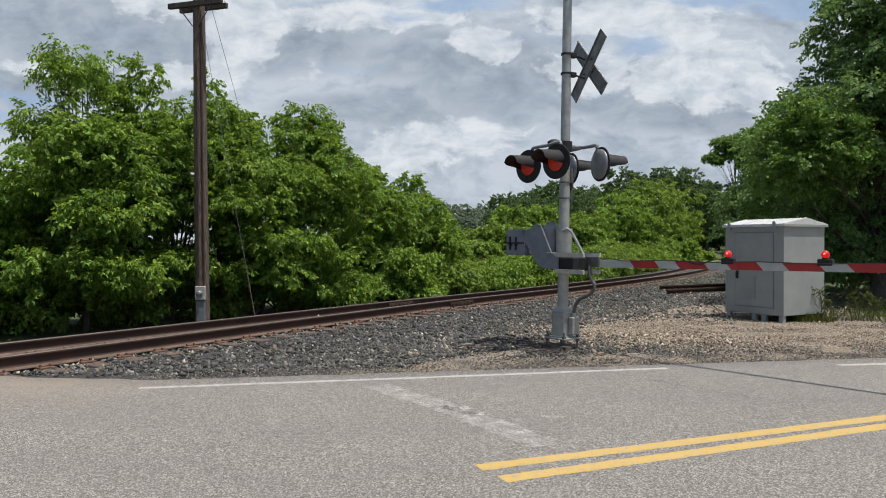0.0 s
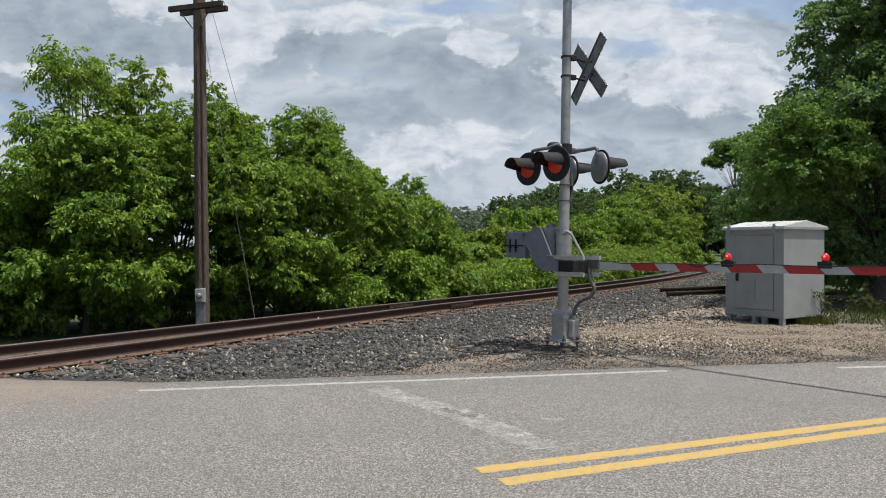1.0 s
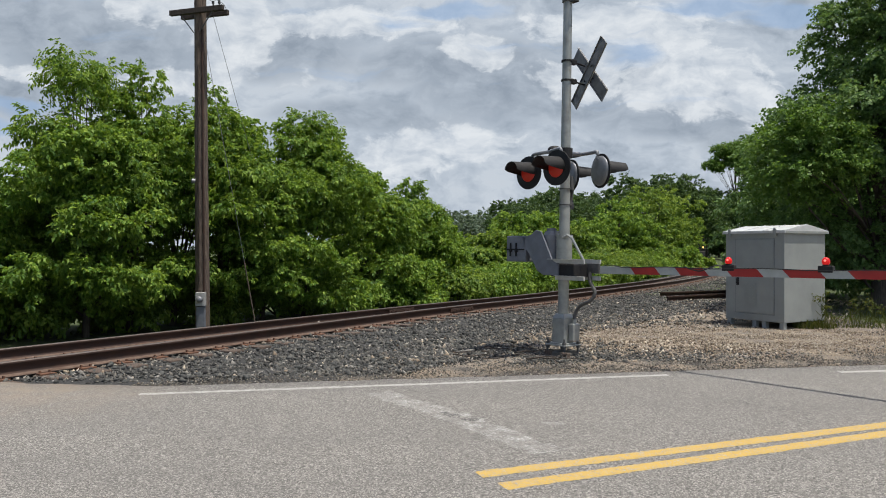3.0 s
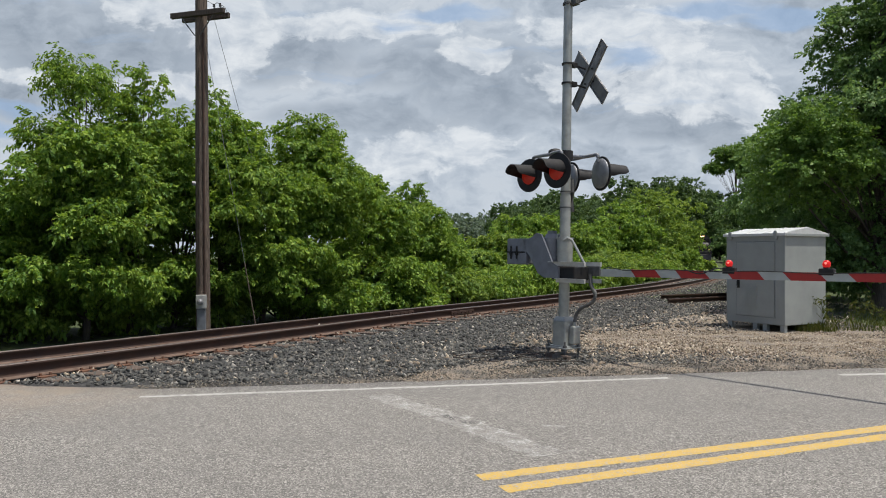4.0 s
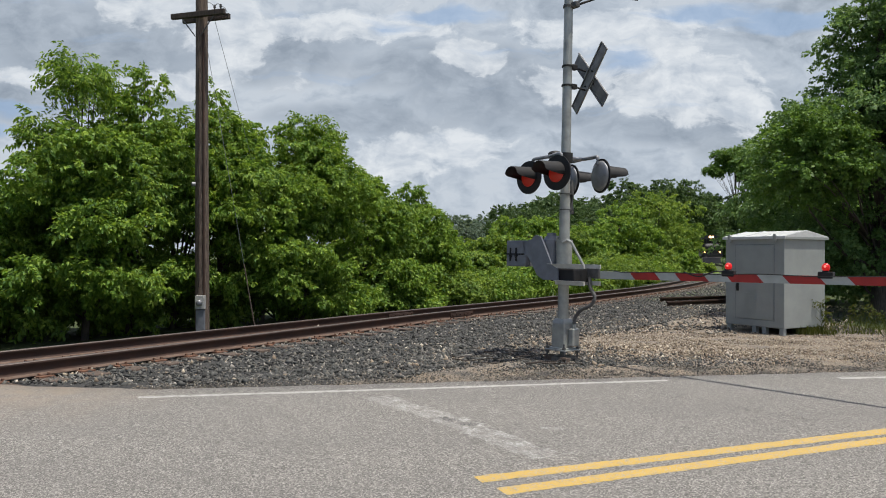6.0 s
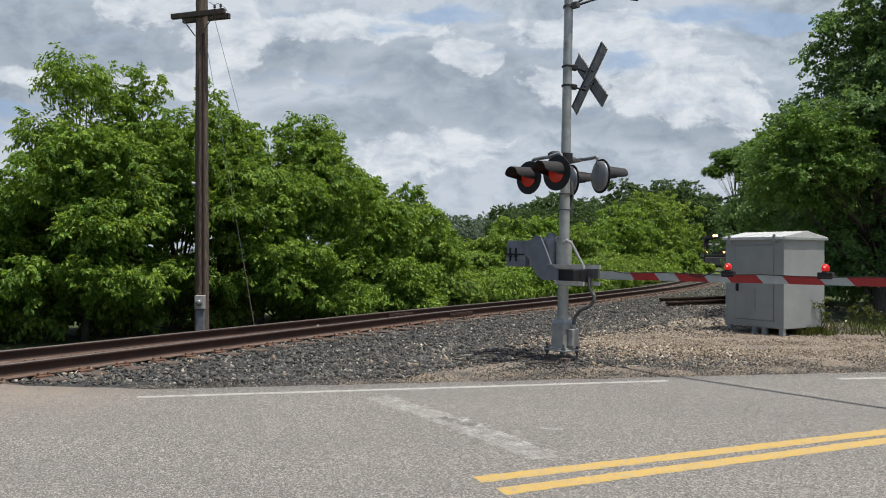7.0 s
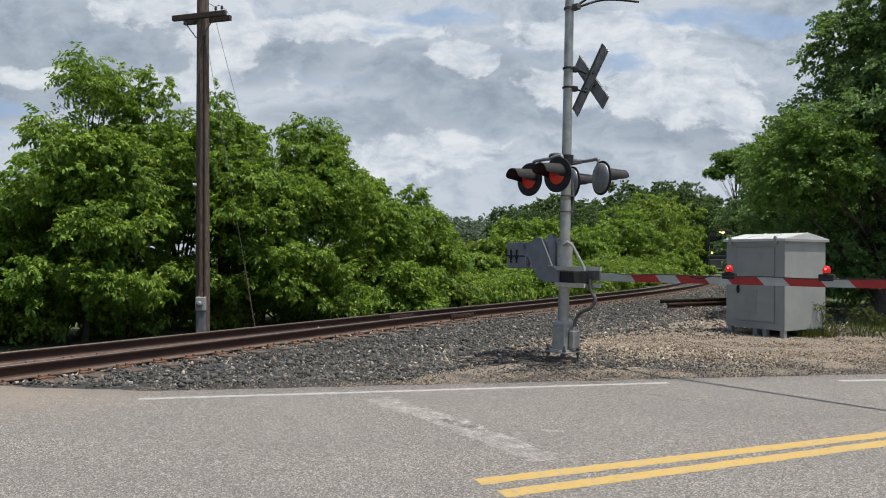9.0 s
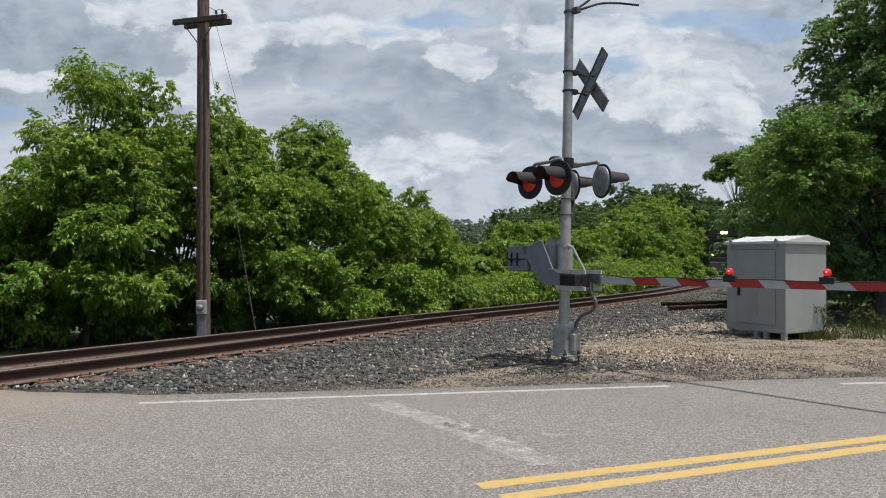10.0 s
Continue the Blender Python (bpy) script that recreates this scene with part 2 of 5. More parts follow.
M_ARM_WHITE = worn("white_reflective_sheeting", (0.45, 0.475, 0.46), (0.34, 0.36, 0.345), 6, 0.45)
M_ARM_RED = worn("red_reflective_sheeting", (0.42, 0.022, 0.02), (0.30, 0.02, 0.018), 6, 0.4)
M_LENS = make_glow("red_signal_lens", (0.50, 0.03, 0.018), 0.13)
M_GLOW = make_glow("lit_red_lamp", (0.75, 0.012, 0.012), 0.45)
M_CORE = make_glow("lamp_core", (1.0, 0.25, 0.2), 0.8)
M_HEAD = make_glow("train_headlight", (1.0, 0.62, 0.26), 4.0)
M_DITCH = make_glow("train_ditch_light", (1.0, 0.48, 0.14), 4.0)
M_TRAIN = worn("dark_locomotive_paint", (0.018, 0.018, 0.02), (0.035, 0.033, 0.032), 1.5, 0.45)
M_GLASS = Mat("dark_window_glass", 0.05).color((0.01, 0.012, 0.014)).m
M_METER = worn("grey_meter_enamel", (0.42, 0.42, 0.41), (0.30, 0.30, 0.29), 10, 0.5)
M_LEAF_A = make_leaf("boxelder_leaves", (0.038, 0.098, 0.024), (0.126, 0.235, 0.040), (0.335, 0.45, 0.082), 0.37)
M_LEAF_B = make_leaf("poplar_leaves", (0.050, 0.108, 0.042), (0.112, 0.205, 0.074), (0.23, 0.34, 0.125), 0.38)
M_LEAF_C = make_leaf("bush_leaves", (0.042, 0.100, 0.026), (0.136, 0.232, 0.044), (0.335, 0.425, 0.085), 0.38)
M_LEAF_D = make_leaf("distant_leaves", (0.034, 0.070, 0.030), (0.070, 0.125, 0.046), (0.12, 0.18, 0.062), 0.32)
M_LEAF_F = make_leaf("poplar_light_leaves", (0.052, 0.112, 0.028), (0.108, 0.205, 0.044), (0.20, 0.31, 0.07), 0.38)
# distance haze is put into the colour: paler, bluer leaves for the far ridge
M_LEAF_E = make_leaf("hazy_ridge_leaves", (0.105, 0.150, 0.118), (0.15, 0.205, 0.155), (0.20, 0.255, 0.185), 0.35)
M_WEED = make_leaf("weed_blades", (0.03, 0.055, 0.015), (0.065, 0.095, 0.024), (0.15, 0.145, 0.045))
M_BARK = make_bark("grey_brown_bark", (0.035, 0.028, 0.022), (0.12, 0.10, 0.08))


# ---- building helpers ----
def mesh_ob(name, bm, mat, parent=None, label="", smooth=False):
    me = bpy.data.meshes.new(name)
    bm.normal_update()
    bm.to_mesh(me)
    bm.free()
    for m in mat if isinstance(mat, (list, tuple)) else [mat]:
        me.materials.append(m)
    if smooth:
        me.shade_smooth()
        me.set_sharp_from_angle(angle=radians(40))
    ob = new(name, me)
    ob.parent = parent
    if label:
        ob["label"] = label
    return ob


def part(name, bm, mat, parent, label="", smooth=False):
    return mesh_ob(name, bm, mat, parent, label, smooth)


def raw_ob(name, verts, faces, mats, parent=None, index=None):
    me = bpy.data.meshes.new(name)
    verts, faces = np.asarray(verts, np.float32), np.asarray(faces, np.int32)
    n = faces.shape[1]
    me.vertices.add(len(verts))
    me.vertices.foreach_set("co", verts.ravel())
    me.loops.add(faces.size)
    me.loops.foreach_set("vertex_index", faces.ravel())
    me.polygons.add(len(faces))
    me.polygons.foreach_set("loop_start", np.arange(len(faces), dtype=np.int32) * n)
    for m in mats:
        me.materials.append(m)
    if index is not None:
        me.polygons.foreach_set("material_index", np.asarray(index, np.int32))
    me.update(calc_edges=True)
    me.validate()
    ob = new(name, me)
    ob.parent = parent
    return ob


def empty(name, m, label, category, group="", kind=""):
    ob = new(name)
    ob.matrix_world = m
    return tagged(ob, label, category, group, kind)


def box(bm, x0, y0, z0, x1, y1, z1, bevel=0.0, m=None):
    r = bmesh.ops.create_cube(bm, size=1.0)
    vs = r["verts"]
    bmesh.ops.transform(bm, verts=vs, matrix=Matrix.LocRotScale(((x0 + x1) / 2, (y0 + y1) / 2, (z0 + z1) / 2), None, (abs(x1 - x0), abs(y1 - y0), abs(z1 - z0))))
    if m is not None:
        bmesh.ops.transform(bm, verts=vs, matrix=m)
    if bevel:
        es = list({e for v in vs for e in v.link_edges})
        bmesh.ops.bevel(bm, geom=es, offset=bevel, segments=2, affect="EDGES", profile=0.5)
    return bm


def cyl(bm, p0, p1, r0, r1=None, seg=20):
    p0, p1 = Vector(p0), Vector(p1)
    r1 = r0 if r1 is None else r1
    m = Matrix.Translation((p0 + p1) / 2) @ (p1 - p0).to_track_quat("Z", "Y").to_matrix().to_4x4()
    bmesh.ops.create_cone(bm, cap_ends=True, segments=seg, radius1=r0, radius2=r1, depth=(p1 - p0).length, matrix=m)
    return bm


def tube(bm, pts, r, seg=8, r_end=None):
    """A bent round bar through points."""
    pts = [Vector(p) for p in pts]
    rings = []
    for i, p in enumerate(pts):
        d = (pts[min(i + 1, len(pts) - 1)] - pts[max(i - 1, 0)]).normalized()
        q = d.to_track_quat("Z", "Y")
        rr = r if r_end is None else r + (r_end - r) * i / (len(pts) - 1)
        rings.append([bm.verts.new(p + q @ Vector((rr * math.cos(a), rr * math.sin(a), 0))) for a in (2 * math.pi * k / seg for k in range(seg))])
    for a, b in zip(rings, rings[1:]):
        for k in range(seg):
            bm.faces.new((a[k], a[(k + 1) % seg], b[(k + 1) % seg], b[k]))
    bm.faces.new(rings[0][::-1])
    bm.faces.new(rings[-1])
    return bm


def bend(pts, n=6):
    """A smooth line through a few points."""
    pts = [Vector(p) for p in pts]
    out = []
    for i in range(len(pts) - 1):
        a, b, c, d = pts[max(i - 1, 0)], pts[i], pts[i + 1], pts[min(i + 2, len(pts) - 1)]
        for k in range(n):
            t = k / n
            out.append(0.5 * (2 * b + (c - a) * t + (2 * a - 5 * b + 4 * c - d) * t * t + (3 * b - a - 3 * c + d) * t ** 3))
    return out + [pts[-1]]


def plate(bm, outline, y0, y1):
    """A flat plate with an outline in x and z, from y0 to y1."""
    a = [bm.verts.new((x, y0, z)) for x, z in outline]
    b = [bm.verts.new((x, y1, z)) for x, z in outline]
    bm.faces.new(a)
    bm.faces.new(b[::-1])
    n = len(a)
    for i in range(n):
        bm.faces.new((a[i], b[i], b[(i + 1) % n], a[(i + 1) % n]))
    bmesh.ops.recalc_face_normals(bm, faces=bm.faces[:])
    return bm


B = bmesh.new

# ---- sky backdrop ----
def build_sky():
    R, nu, nv = 900.0, 48, 20
    vs, fs = [], []
    for j in range(nv + 1):
        e = radians(-4 + 44 * j / nv)
        for i in range(nu + 1):
            a = radians(-55 + 110 * i / nu)
            vs.append((R * math.sin(a) * math.cos(e), R * math.cos(a) * math.cos(e), R * math.sin(e)))
    for j in range(nv):
        for i in range(nu):
            k = j * (nu + 1) + i
            fs.append((k, k + 1, k + nu + 2, k + nu + 1))
    ob = raw_ob("backdrop_sky", vs, fs, [M_SKY])
    ob.data.shade_smooth()
    return tagged(ob, "bright broken grey and white cloud with blue patches", "sky", kind="structure")


sky_sheet = build_sky()

# ---- railway line in plan: centre of the track, by distance along it ----
KNOTS = [(-29.5, -23.3), (-17.7, -7.1), (-5.95, 9.1), (-0.6, 16.45), (4.2, 23.0), (11.4, 34.4), (19.6, 51.5), (27.3, 70.0), (35.6, 93.0), (42.6, 116.0), (51.0, 150.0), (59.0, 190.0)]
LINE = np.array([(p.x, p.y) for p in bend([(x, y, 0) for x, y in KNOTS], 24)])
SEG = np.hypot(*np.diff(LINE, axis=0).T)
ARC = np.concatenate([[0], np.cumsum(SEG)])


def on_line(s):
    return np.array([np.interp(s, ARC, LINE[:, 0]), np.interp(s, ARC, LINE[:, 1])])


def heading(s):
    d = on_line(s + 0.5) - on_line(s - 0.5)
    return d / np.hypot(*d)


def arc_at_y(y):
    return float(np.interp(y, LINE[:, 1], ARC))


def rail_top(y):
    """Height of the near rail's head, and how much lower the inner rail lies."""
    return np.interp(y, [0, 9, 16, 35, 80], [0.15, 0.16, 0.25, 0.27, 0.30]), np.interp(y, [5, 9, 16, 90], [0.02, 0.03, 0.075, 0.08])


def off_line(x, y):
    """Signed distance to the track's centre: positive on the road's side."""
    x, y = np.atleast_1d(x), np.atleast_1d(y)
    out = np.zeros(len(x))
    t = np.gradient(LINE, axis=0)
    t /= np.hypot(*t.T)[:, None]
    for i in range(0, len(x), 4000):
        dx, dy = x[i:i + 4000, None] - LINE[None, :, 0], y[i:i + 4000, None] - LINE[None, :, 1]
        k = np.argmin(dx * dx + dy * dy, axis=1)
        j = np.arange(len(k))
        out[i:i + 4000] = dx[j, k] * t[k, 1] - dy[j, k] * t[k, 0]
    return out


def road_edge(x):
    return 8.55 + 0.172 * (np.asarray(x) + 0.0) + np.where(np.asarray(x) < -3.2, 0.28 * np.minimum(-3.2 - np.asarray(x), 2.4), 0)


def ground_z(x, y):
    x, y = np.atleast_1d(np.asarray(x, float)), np.atleast_1d(np.asarray(y, float))
    d = off_line(x, y)
    top = rail_top(y)[0] - 0.215
    s = np.clip((d - 1.7) / 2.4, 0, 1)
    right = top * (1 - s * s * (3 - 2 * s))
    s2 = np.clip((-d - 1.7) / 2.2, 0, 1)
    left = (top - 0.05) * (1 - s2) - 0.45 * s2
    z = np.where(d > 0, right, left)
    far = np.clip((np.hypot(x, y) - 90) / 400, 0, 1)
    z = z * (1 - far)
    e = road_edge(x)
    k = np.clip((e + 0.45 - y) / 0.45, 0, 1)
    lip = np.clip((-4.9 - x) / 3.0, 0, 1) * 0.13
    z = z * (1 - k) + (lip - 0.03) * k
    return z


def build_ground():
    xs = np.concatenate([-np.geomspace(1100, 16, 26), np.arange(-15, 20, 0.28), np.geomspace(20, 1100, 30)])
    ys = np.concatenate([-np.geomspace(900, 3, 16), np.arange(-2, 7, 0.6), np.arange(7, 40, 0.28), np.geomspace(40.3, 1200, 36)])
    X, Y = np.meshgrid(xs, ys)
    x, y = X.ravel(), Y.ravel()
    z = ground_z(x, y)
    d = off_line(x, y)
    near = np.hypot(x, y) < 45
    bump = np.array([noise.noise((a * 1.7, b * 1.7, 0)) for a, b in zip(x, y)])
    z = z + np.where(near & (y > road_edge(x) + 0.3), bump * 0.025, 0)
    nx = len(xs)
    i, j = np.meshgrid(np.arange(nx - 1), np.arange(len(ys) - 1))
    k = (j * nx + i).ravel()
    ob = raw_ob("ground", np.c_[x, y, z], np.c_[k, k + 1, k + nx + 1, k + nx], [M_GROUND])
    ob.data.shade_smooth()
    ballast = np.clip(1.25 - (np.abs(d) - 2.6) / 1.6, 0, 1.3) + 0.36 * ((y < road_edge(x) + 0.75) & (y > road_edge(x) - 1))
    grass = np.clip((-d - 2.8) / 1.5, 0, 1.2) + np.clip((x - 8.3 + 0.25 * (y - 13)) / 2.5, 0, 1.2) * (y > road_edge(x) + 2.6) + np.clip((y - 42) / 20, 0, 1) * (np.abs(d) > 3.5) + (y < -4)
    for nm, v in (("ballast", ballast), ("grass", grass)):
        a = ob.data.attributes.new(nm, "FLOAT", "POINT")
        a.data.foreach_set("value", v.astype(np.float32))
    return tagged(ob, "grey ballast, tan gravel and weedy soil", "ground", kind="structure")


ground = build_ground()


def build_road():
    xs = np.concatenate([np.arange(-60, -7, 2.0), np.arange(-7, 9, 0.12), np.arange(9, 90, 2.0)])
    vs, fs, dust = [], [], []
    rows = 16
    for x in xs:
        e = float(road_edge(x)) + 0.05 * noise.noise((x * 2.3, 0, 0)) + 0.025 * noise.noise((x * 9, 3, 0))
        near = -3.2 + 0.3 * x if x < 9 else -0.5 + 0.17 * (x - 9)
        lip = max(0.0, min(1.0, (-4.9 - x) / 3.0)) * 0.13
        for j in range(rows + 1):
            f = min(1.0, j / (rows - 1)) ** 0.6
            y = near + (e - near) * f + (0.02 if j == rows else 0.0)
            vs.append((x, y, (-0.05 if j == rows else 0.0) + lip * (f if x > -9 else 1)))
            dust.append(max(0.0, min(1.0, (-2.6 - x) / 1.6)) * max(0.0, 1 - (e - y) / 2.0))
    n = rows + 1
    for i in range(len(xs) - 1):
        for j in range(rows):
            k = i * n + j
            fs.append((k, k + n, k + n + 1, k + 1))
    ob = raw_ob("road", vs, fs, [M_ASPHALT])
    a = ob.data.attributes.new("dust", "FLOAT", "POINT")
    a.data.foreach_set("value", np.array(dust, np.float32))
    return tagged(ob, "worn light grey asphalt road with speckled aggregate", "road", kind="structure")


road = build_road()


def stripe(name, pts, width, mat, label, z=0.0018, ragged=0.0, category="road marking"):
    """A painted stripe along points on the road, its edges slightly ragged."""
    pts = [Vector((x, y, 0)) for x, y in pts]
    dense = []
    for a, b in zip(pts, pts[1:]):
        n = max(2, int((b - a).length / 0.025))
        dense += [a + (b - a) * k / n for k in range(n)]
    dense.append(pts[-1])
    vs, fs = [], []
    for i, p in enumerate(dense):
        d = (dense[min(i + 1, len(dense) - 1)] - dense[max(i - 1, 0)]).normalized()
        nrm = Vector((-d.y, d.x, 0))
        w = width / 2
        a = p + nrm * (w + ragged * (0.6 * noise.noise((p.x * 7, p.y * 7, 1)) + 0.7 * noise.noise((p.x * 31, p.y * 31, 2))))
        b = p - nrm * (w + ragged * (0.6 * noise.noise((p.x * 7, p.y * 7, 5)) + 0.7 * noise.noise((p.x * 31, p.y * 31, 6))))
        vs += [(a.x, a.y, z), (b.x, b.y, z)]
    for i in range(len(dense) - 1):
        fs.append((2 * i, 2 * i + 1, 2 * i + 3, 2 * i + 2))
    return tagged(raw_ob(name, vs, fs, [mat]), label, category, kind="structure")


stripe("edge_line", [(-3.2, 7.55), (-0.3, 8.13), (2.74, 8.76)], 0.095, M_WHITE_LINE, "thin white painted edge line, worn", ragged=0.015)
stripe("edge_line", [(4.95, 8.98), (9.0, 9.55), (20.0, 11.4)], 0.11, M_WHITE_LINE, "thin white painted edge line, worn", ragged=0.015)
stripe("centre_line", [(0.24, 4.86), (3.9, 6.28), (9.0, 8.2), (22, 12.0)], 0.14, M_YELLOW, "yellow painted centre line, chipped edges", ragged=0.014)
stripe("centre_line", [(0.38, 4.62), (3.72, 5.98), (8.9, 7.93), (22, 11.7)], 0.14, M_YELLOW, "yellow painted centre line, chipped edges", ragged=0.014)
stripe("stop_line", [(-0.70, 7.66), (0.06, 6.62), (0.78, 5.45)], 0.30, M_STOP, "faded white stop line worn through to asphalt", ragged=0.09)
stripe("stop_line_edge", [(0.66, 5.36), (1.0, 5.52)], 0.05, M_STOP, "faded white paint scrap", 0.0026, 0.02)
stripe("paint_scrap", [(0.86, 6.32), (1.06, 6.28)], 0.08, M_STOP, "small worn scrap of white paint", ragged=0.03)
stripe("tar_smudge", [(0.0, 6.72), (0.16, 6.50), (0.30, 6.40)], 0.10, make_paint("grey_tar_smear", (0.05, 0.05, 0.052), 0.42, 0.56, 9.0, 0.4), "dark tar smear across the stop line", 0.004, 0.07, "tar")
stripe("road_crack", [(1.74, 8.83), (2.3, 8.05), (2.62, 7.6), (3.2, 6.95), (3.5, 6.6)], 0.008, M_TAR, "thin dark crack in the asphalt", 0.002, 0.012, "crack")


# ---- track ----
def build_track():
    track = empty("railway_track", Matrix(), "single railway track with rusty rails on grey ballast", "track")
    prof = [(-0.076, 0), (0.076, 0), (0.076, 0.012), (0.02, 0.032), (0.009, 0.05), (0.009, 0.128), (0.034, 0.145), (0.037, 0.175), (0.028, 0.186), (-0.028, 0.186), (-0.037, 0.175), (-0.034, 0.145), (-0.009, 0.128), (-0.009, 0.05), (-0.02, 0.032), (-0.076, 0.012)]
    s0, s1 = arc_at_y(-8), arc_at_y(170)
    steps = np.concatenate([np.arange(s0, arc_at_y(40), 0.5), np.arange(arc_at_y(40), s1, 2.0)])
    for side in (1, -1):
        vs, fs, idx = [], [], []
        for s in steps:
            c, h = on_line(s), heading(s)
            nrm = np.array([h[1], -h[0]])
            top, cant = rail_top(c[1])
            zt = float(top - (0 if side > 0 else cant))
            o = c + nrm * side * 0.7525
            for px, pz in prof:
                q = o + nrm * px
                vs.append((q[0], q[1], zt - 0.186 + pz))
        n = len(prof)
        for i in range(len(steps) - 1):
            for k in range(n):
                fs.append((i * n + k, i * n + (k + 1) % n, (i + 1) * n + (k + 1) % n, (i + 1) * n + k))
                idx.append(1 if k in (7, 8, 9) else 2 if k in (1, 2, 14) else 0)
        r = raw_ob("rail", vs, fs, [M_RAIL, M_RAILTOP, M_FOOT], track, idx)
        r["label"] = "rusty brown steel rail with a worn bright head"
        # bolted joint
        sj = arc_at_y(17.0 if side > 0 else 16.7)
        c, h = on_line(sj), heading(sj)
        nrm = np.array([h[1], -h[0]])
        top, cant = rail_top(c[1])
        zt = float(top - (0 if side > 0 else cant))
        bm = B()
        for sgn in (1, -1):
            box(bm, -0.45, sgn * 0.012, 0.045, 0.45, sgn * 0.042, 0.135, 0.006)
            for k in range(6):
                cyl(bm, (-0.375 + 0.15 * k, sgn * 0.03, 0.09), (-0.375 + 0.15 * k, sgn * 0.07, 0.09), 0.017, seg=6)
        j = part("joint_bar", bm, M_RAIL, track, "rust-brown bolted rail joint bar")
        o = c + nrm * side * 0.7525
        j.matrix_basis = Matrix.Translation((o[0], o[1], zt - 0.186)) @ Matrix.Rotation(math.atan2(h[1], h[0]), 4, "Z")
    bm = B()
    box(bm, -0.115, -1.3, -0.18, 0.115, 1.3, 0.0, 0.012)
    tie_mesh = None
    bp = B()
    box(bp, -0.1, -0.19, 0.0, 0.1, 0.19, 0.018, 0.003)
    for kx in (-0.06, 0.06):
        for ky in (-0.1, 0.1):
            box(bp, kx - 0.012, ky - 0.012, 0.0, kx + 0.012, ky + 0.012, 0.05)
    plates_mesh = None
    for s in np.arange(arc_at_y(4), arc_at_y(60), 0.52):
        c, h = on_line(s), heading(s)
        top, cant = rail_top(c[1])
        m = Matrix.Translation((c[0], c[1], float(top - cant / 2) - 0.205)) @ Matrix.Rotation(math.atan2(h[1], h[0]) + random.uniform(-0.02, 0.02), 4, "Z") @ Matrix.Rotation(-float(cant) / 1.5, 4, "X")
        if tie_mesh is None:
            tie = part("tie", bm, M_TIE, track, "weathered wooden tie half buried in ballast")
            pl = part("tie_plate", bp, M_RUST, tie)
            pl.location.y = 0.7525
            tie_mesh, plates_mesh = tie.data, pl.data
            pl = new("tie_plate", plates_mesh)
            pl.parent, pl.location.y = tie, -0.7525
        else:
            tie = new("tie", tie_mesh)
            tie.parent = track
            for sgn in (1, -1):
                pl = new("tie_plate", plates_mesh)
                pl.parent, pl.location.y = tie, sgn * 0.7525
        tie.matrix_basis = m
    return track


build_track()


def build_spare_rails():
    for (x0, y0), (x1, y1) in (((6.62, 21.2), (10.4, 23.8)), ((6.95, 23.0), (10.8, 25.2))):
        L = math.hypot(x1 - x0, y1 - y0)
        bm = B()
        prof = [(-0.076, 0), (0.076, 0), (0.076, 0.014), (0.012, 0.04), (0.012, 0.125), (0.036, 0.14), (0.034, 0.18), (-0.034, 0.18), (-0.036, 0.14), (-0.012, 0.125), (-0.012, 0.04), (-0.076, 0.014)]
        a = [bm.verts.new((0, p, q)) for p, q in prof]
        b = [bm.verts.new((L, p, q)) for p, q in prof]
        bm.faces.new(a[::-1])
        bm.faces.new(b)
        for i in range(len(a)):
            bm.faces.new((a[i], a[(i + 1) % len(a)], b[(i + 1) % len(a)], b[i]))
        ob = mesh_ob("spare_rail", bm, M_RAIL)
        za, zb = float(ground_z(x0, y0)[0]) - 0.03, float(ground_z(x1, y1)[0]) - 0.02
        ob.matrix_world = Matrix.Translation((x0, y0, za)) @ Matrix.Rotation(math.atan2(y1 - y0, x1 - x0), 4, "Z") @ Matrix.Rotation(-math.atan2(zb - za, L), 4, "Y")
        tagged(ob, "loose dark rusty spare rail lying on the ballast", "rail", "spare rails")


build_spare_rails()


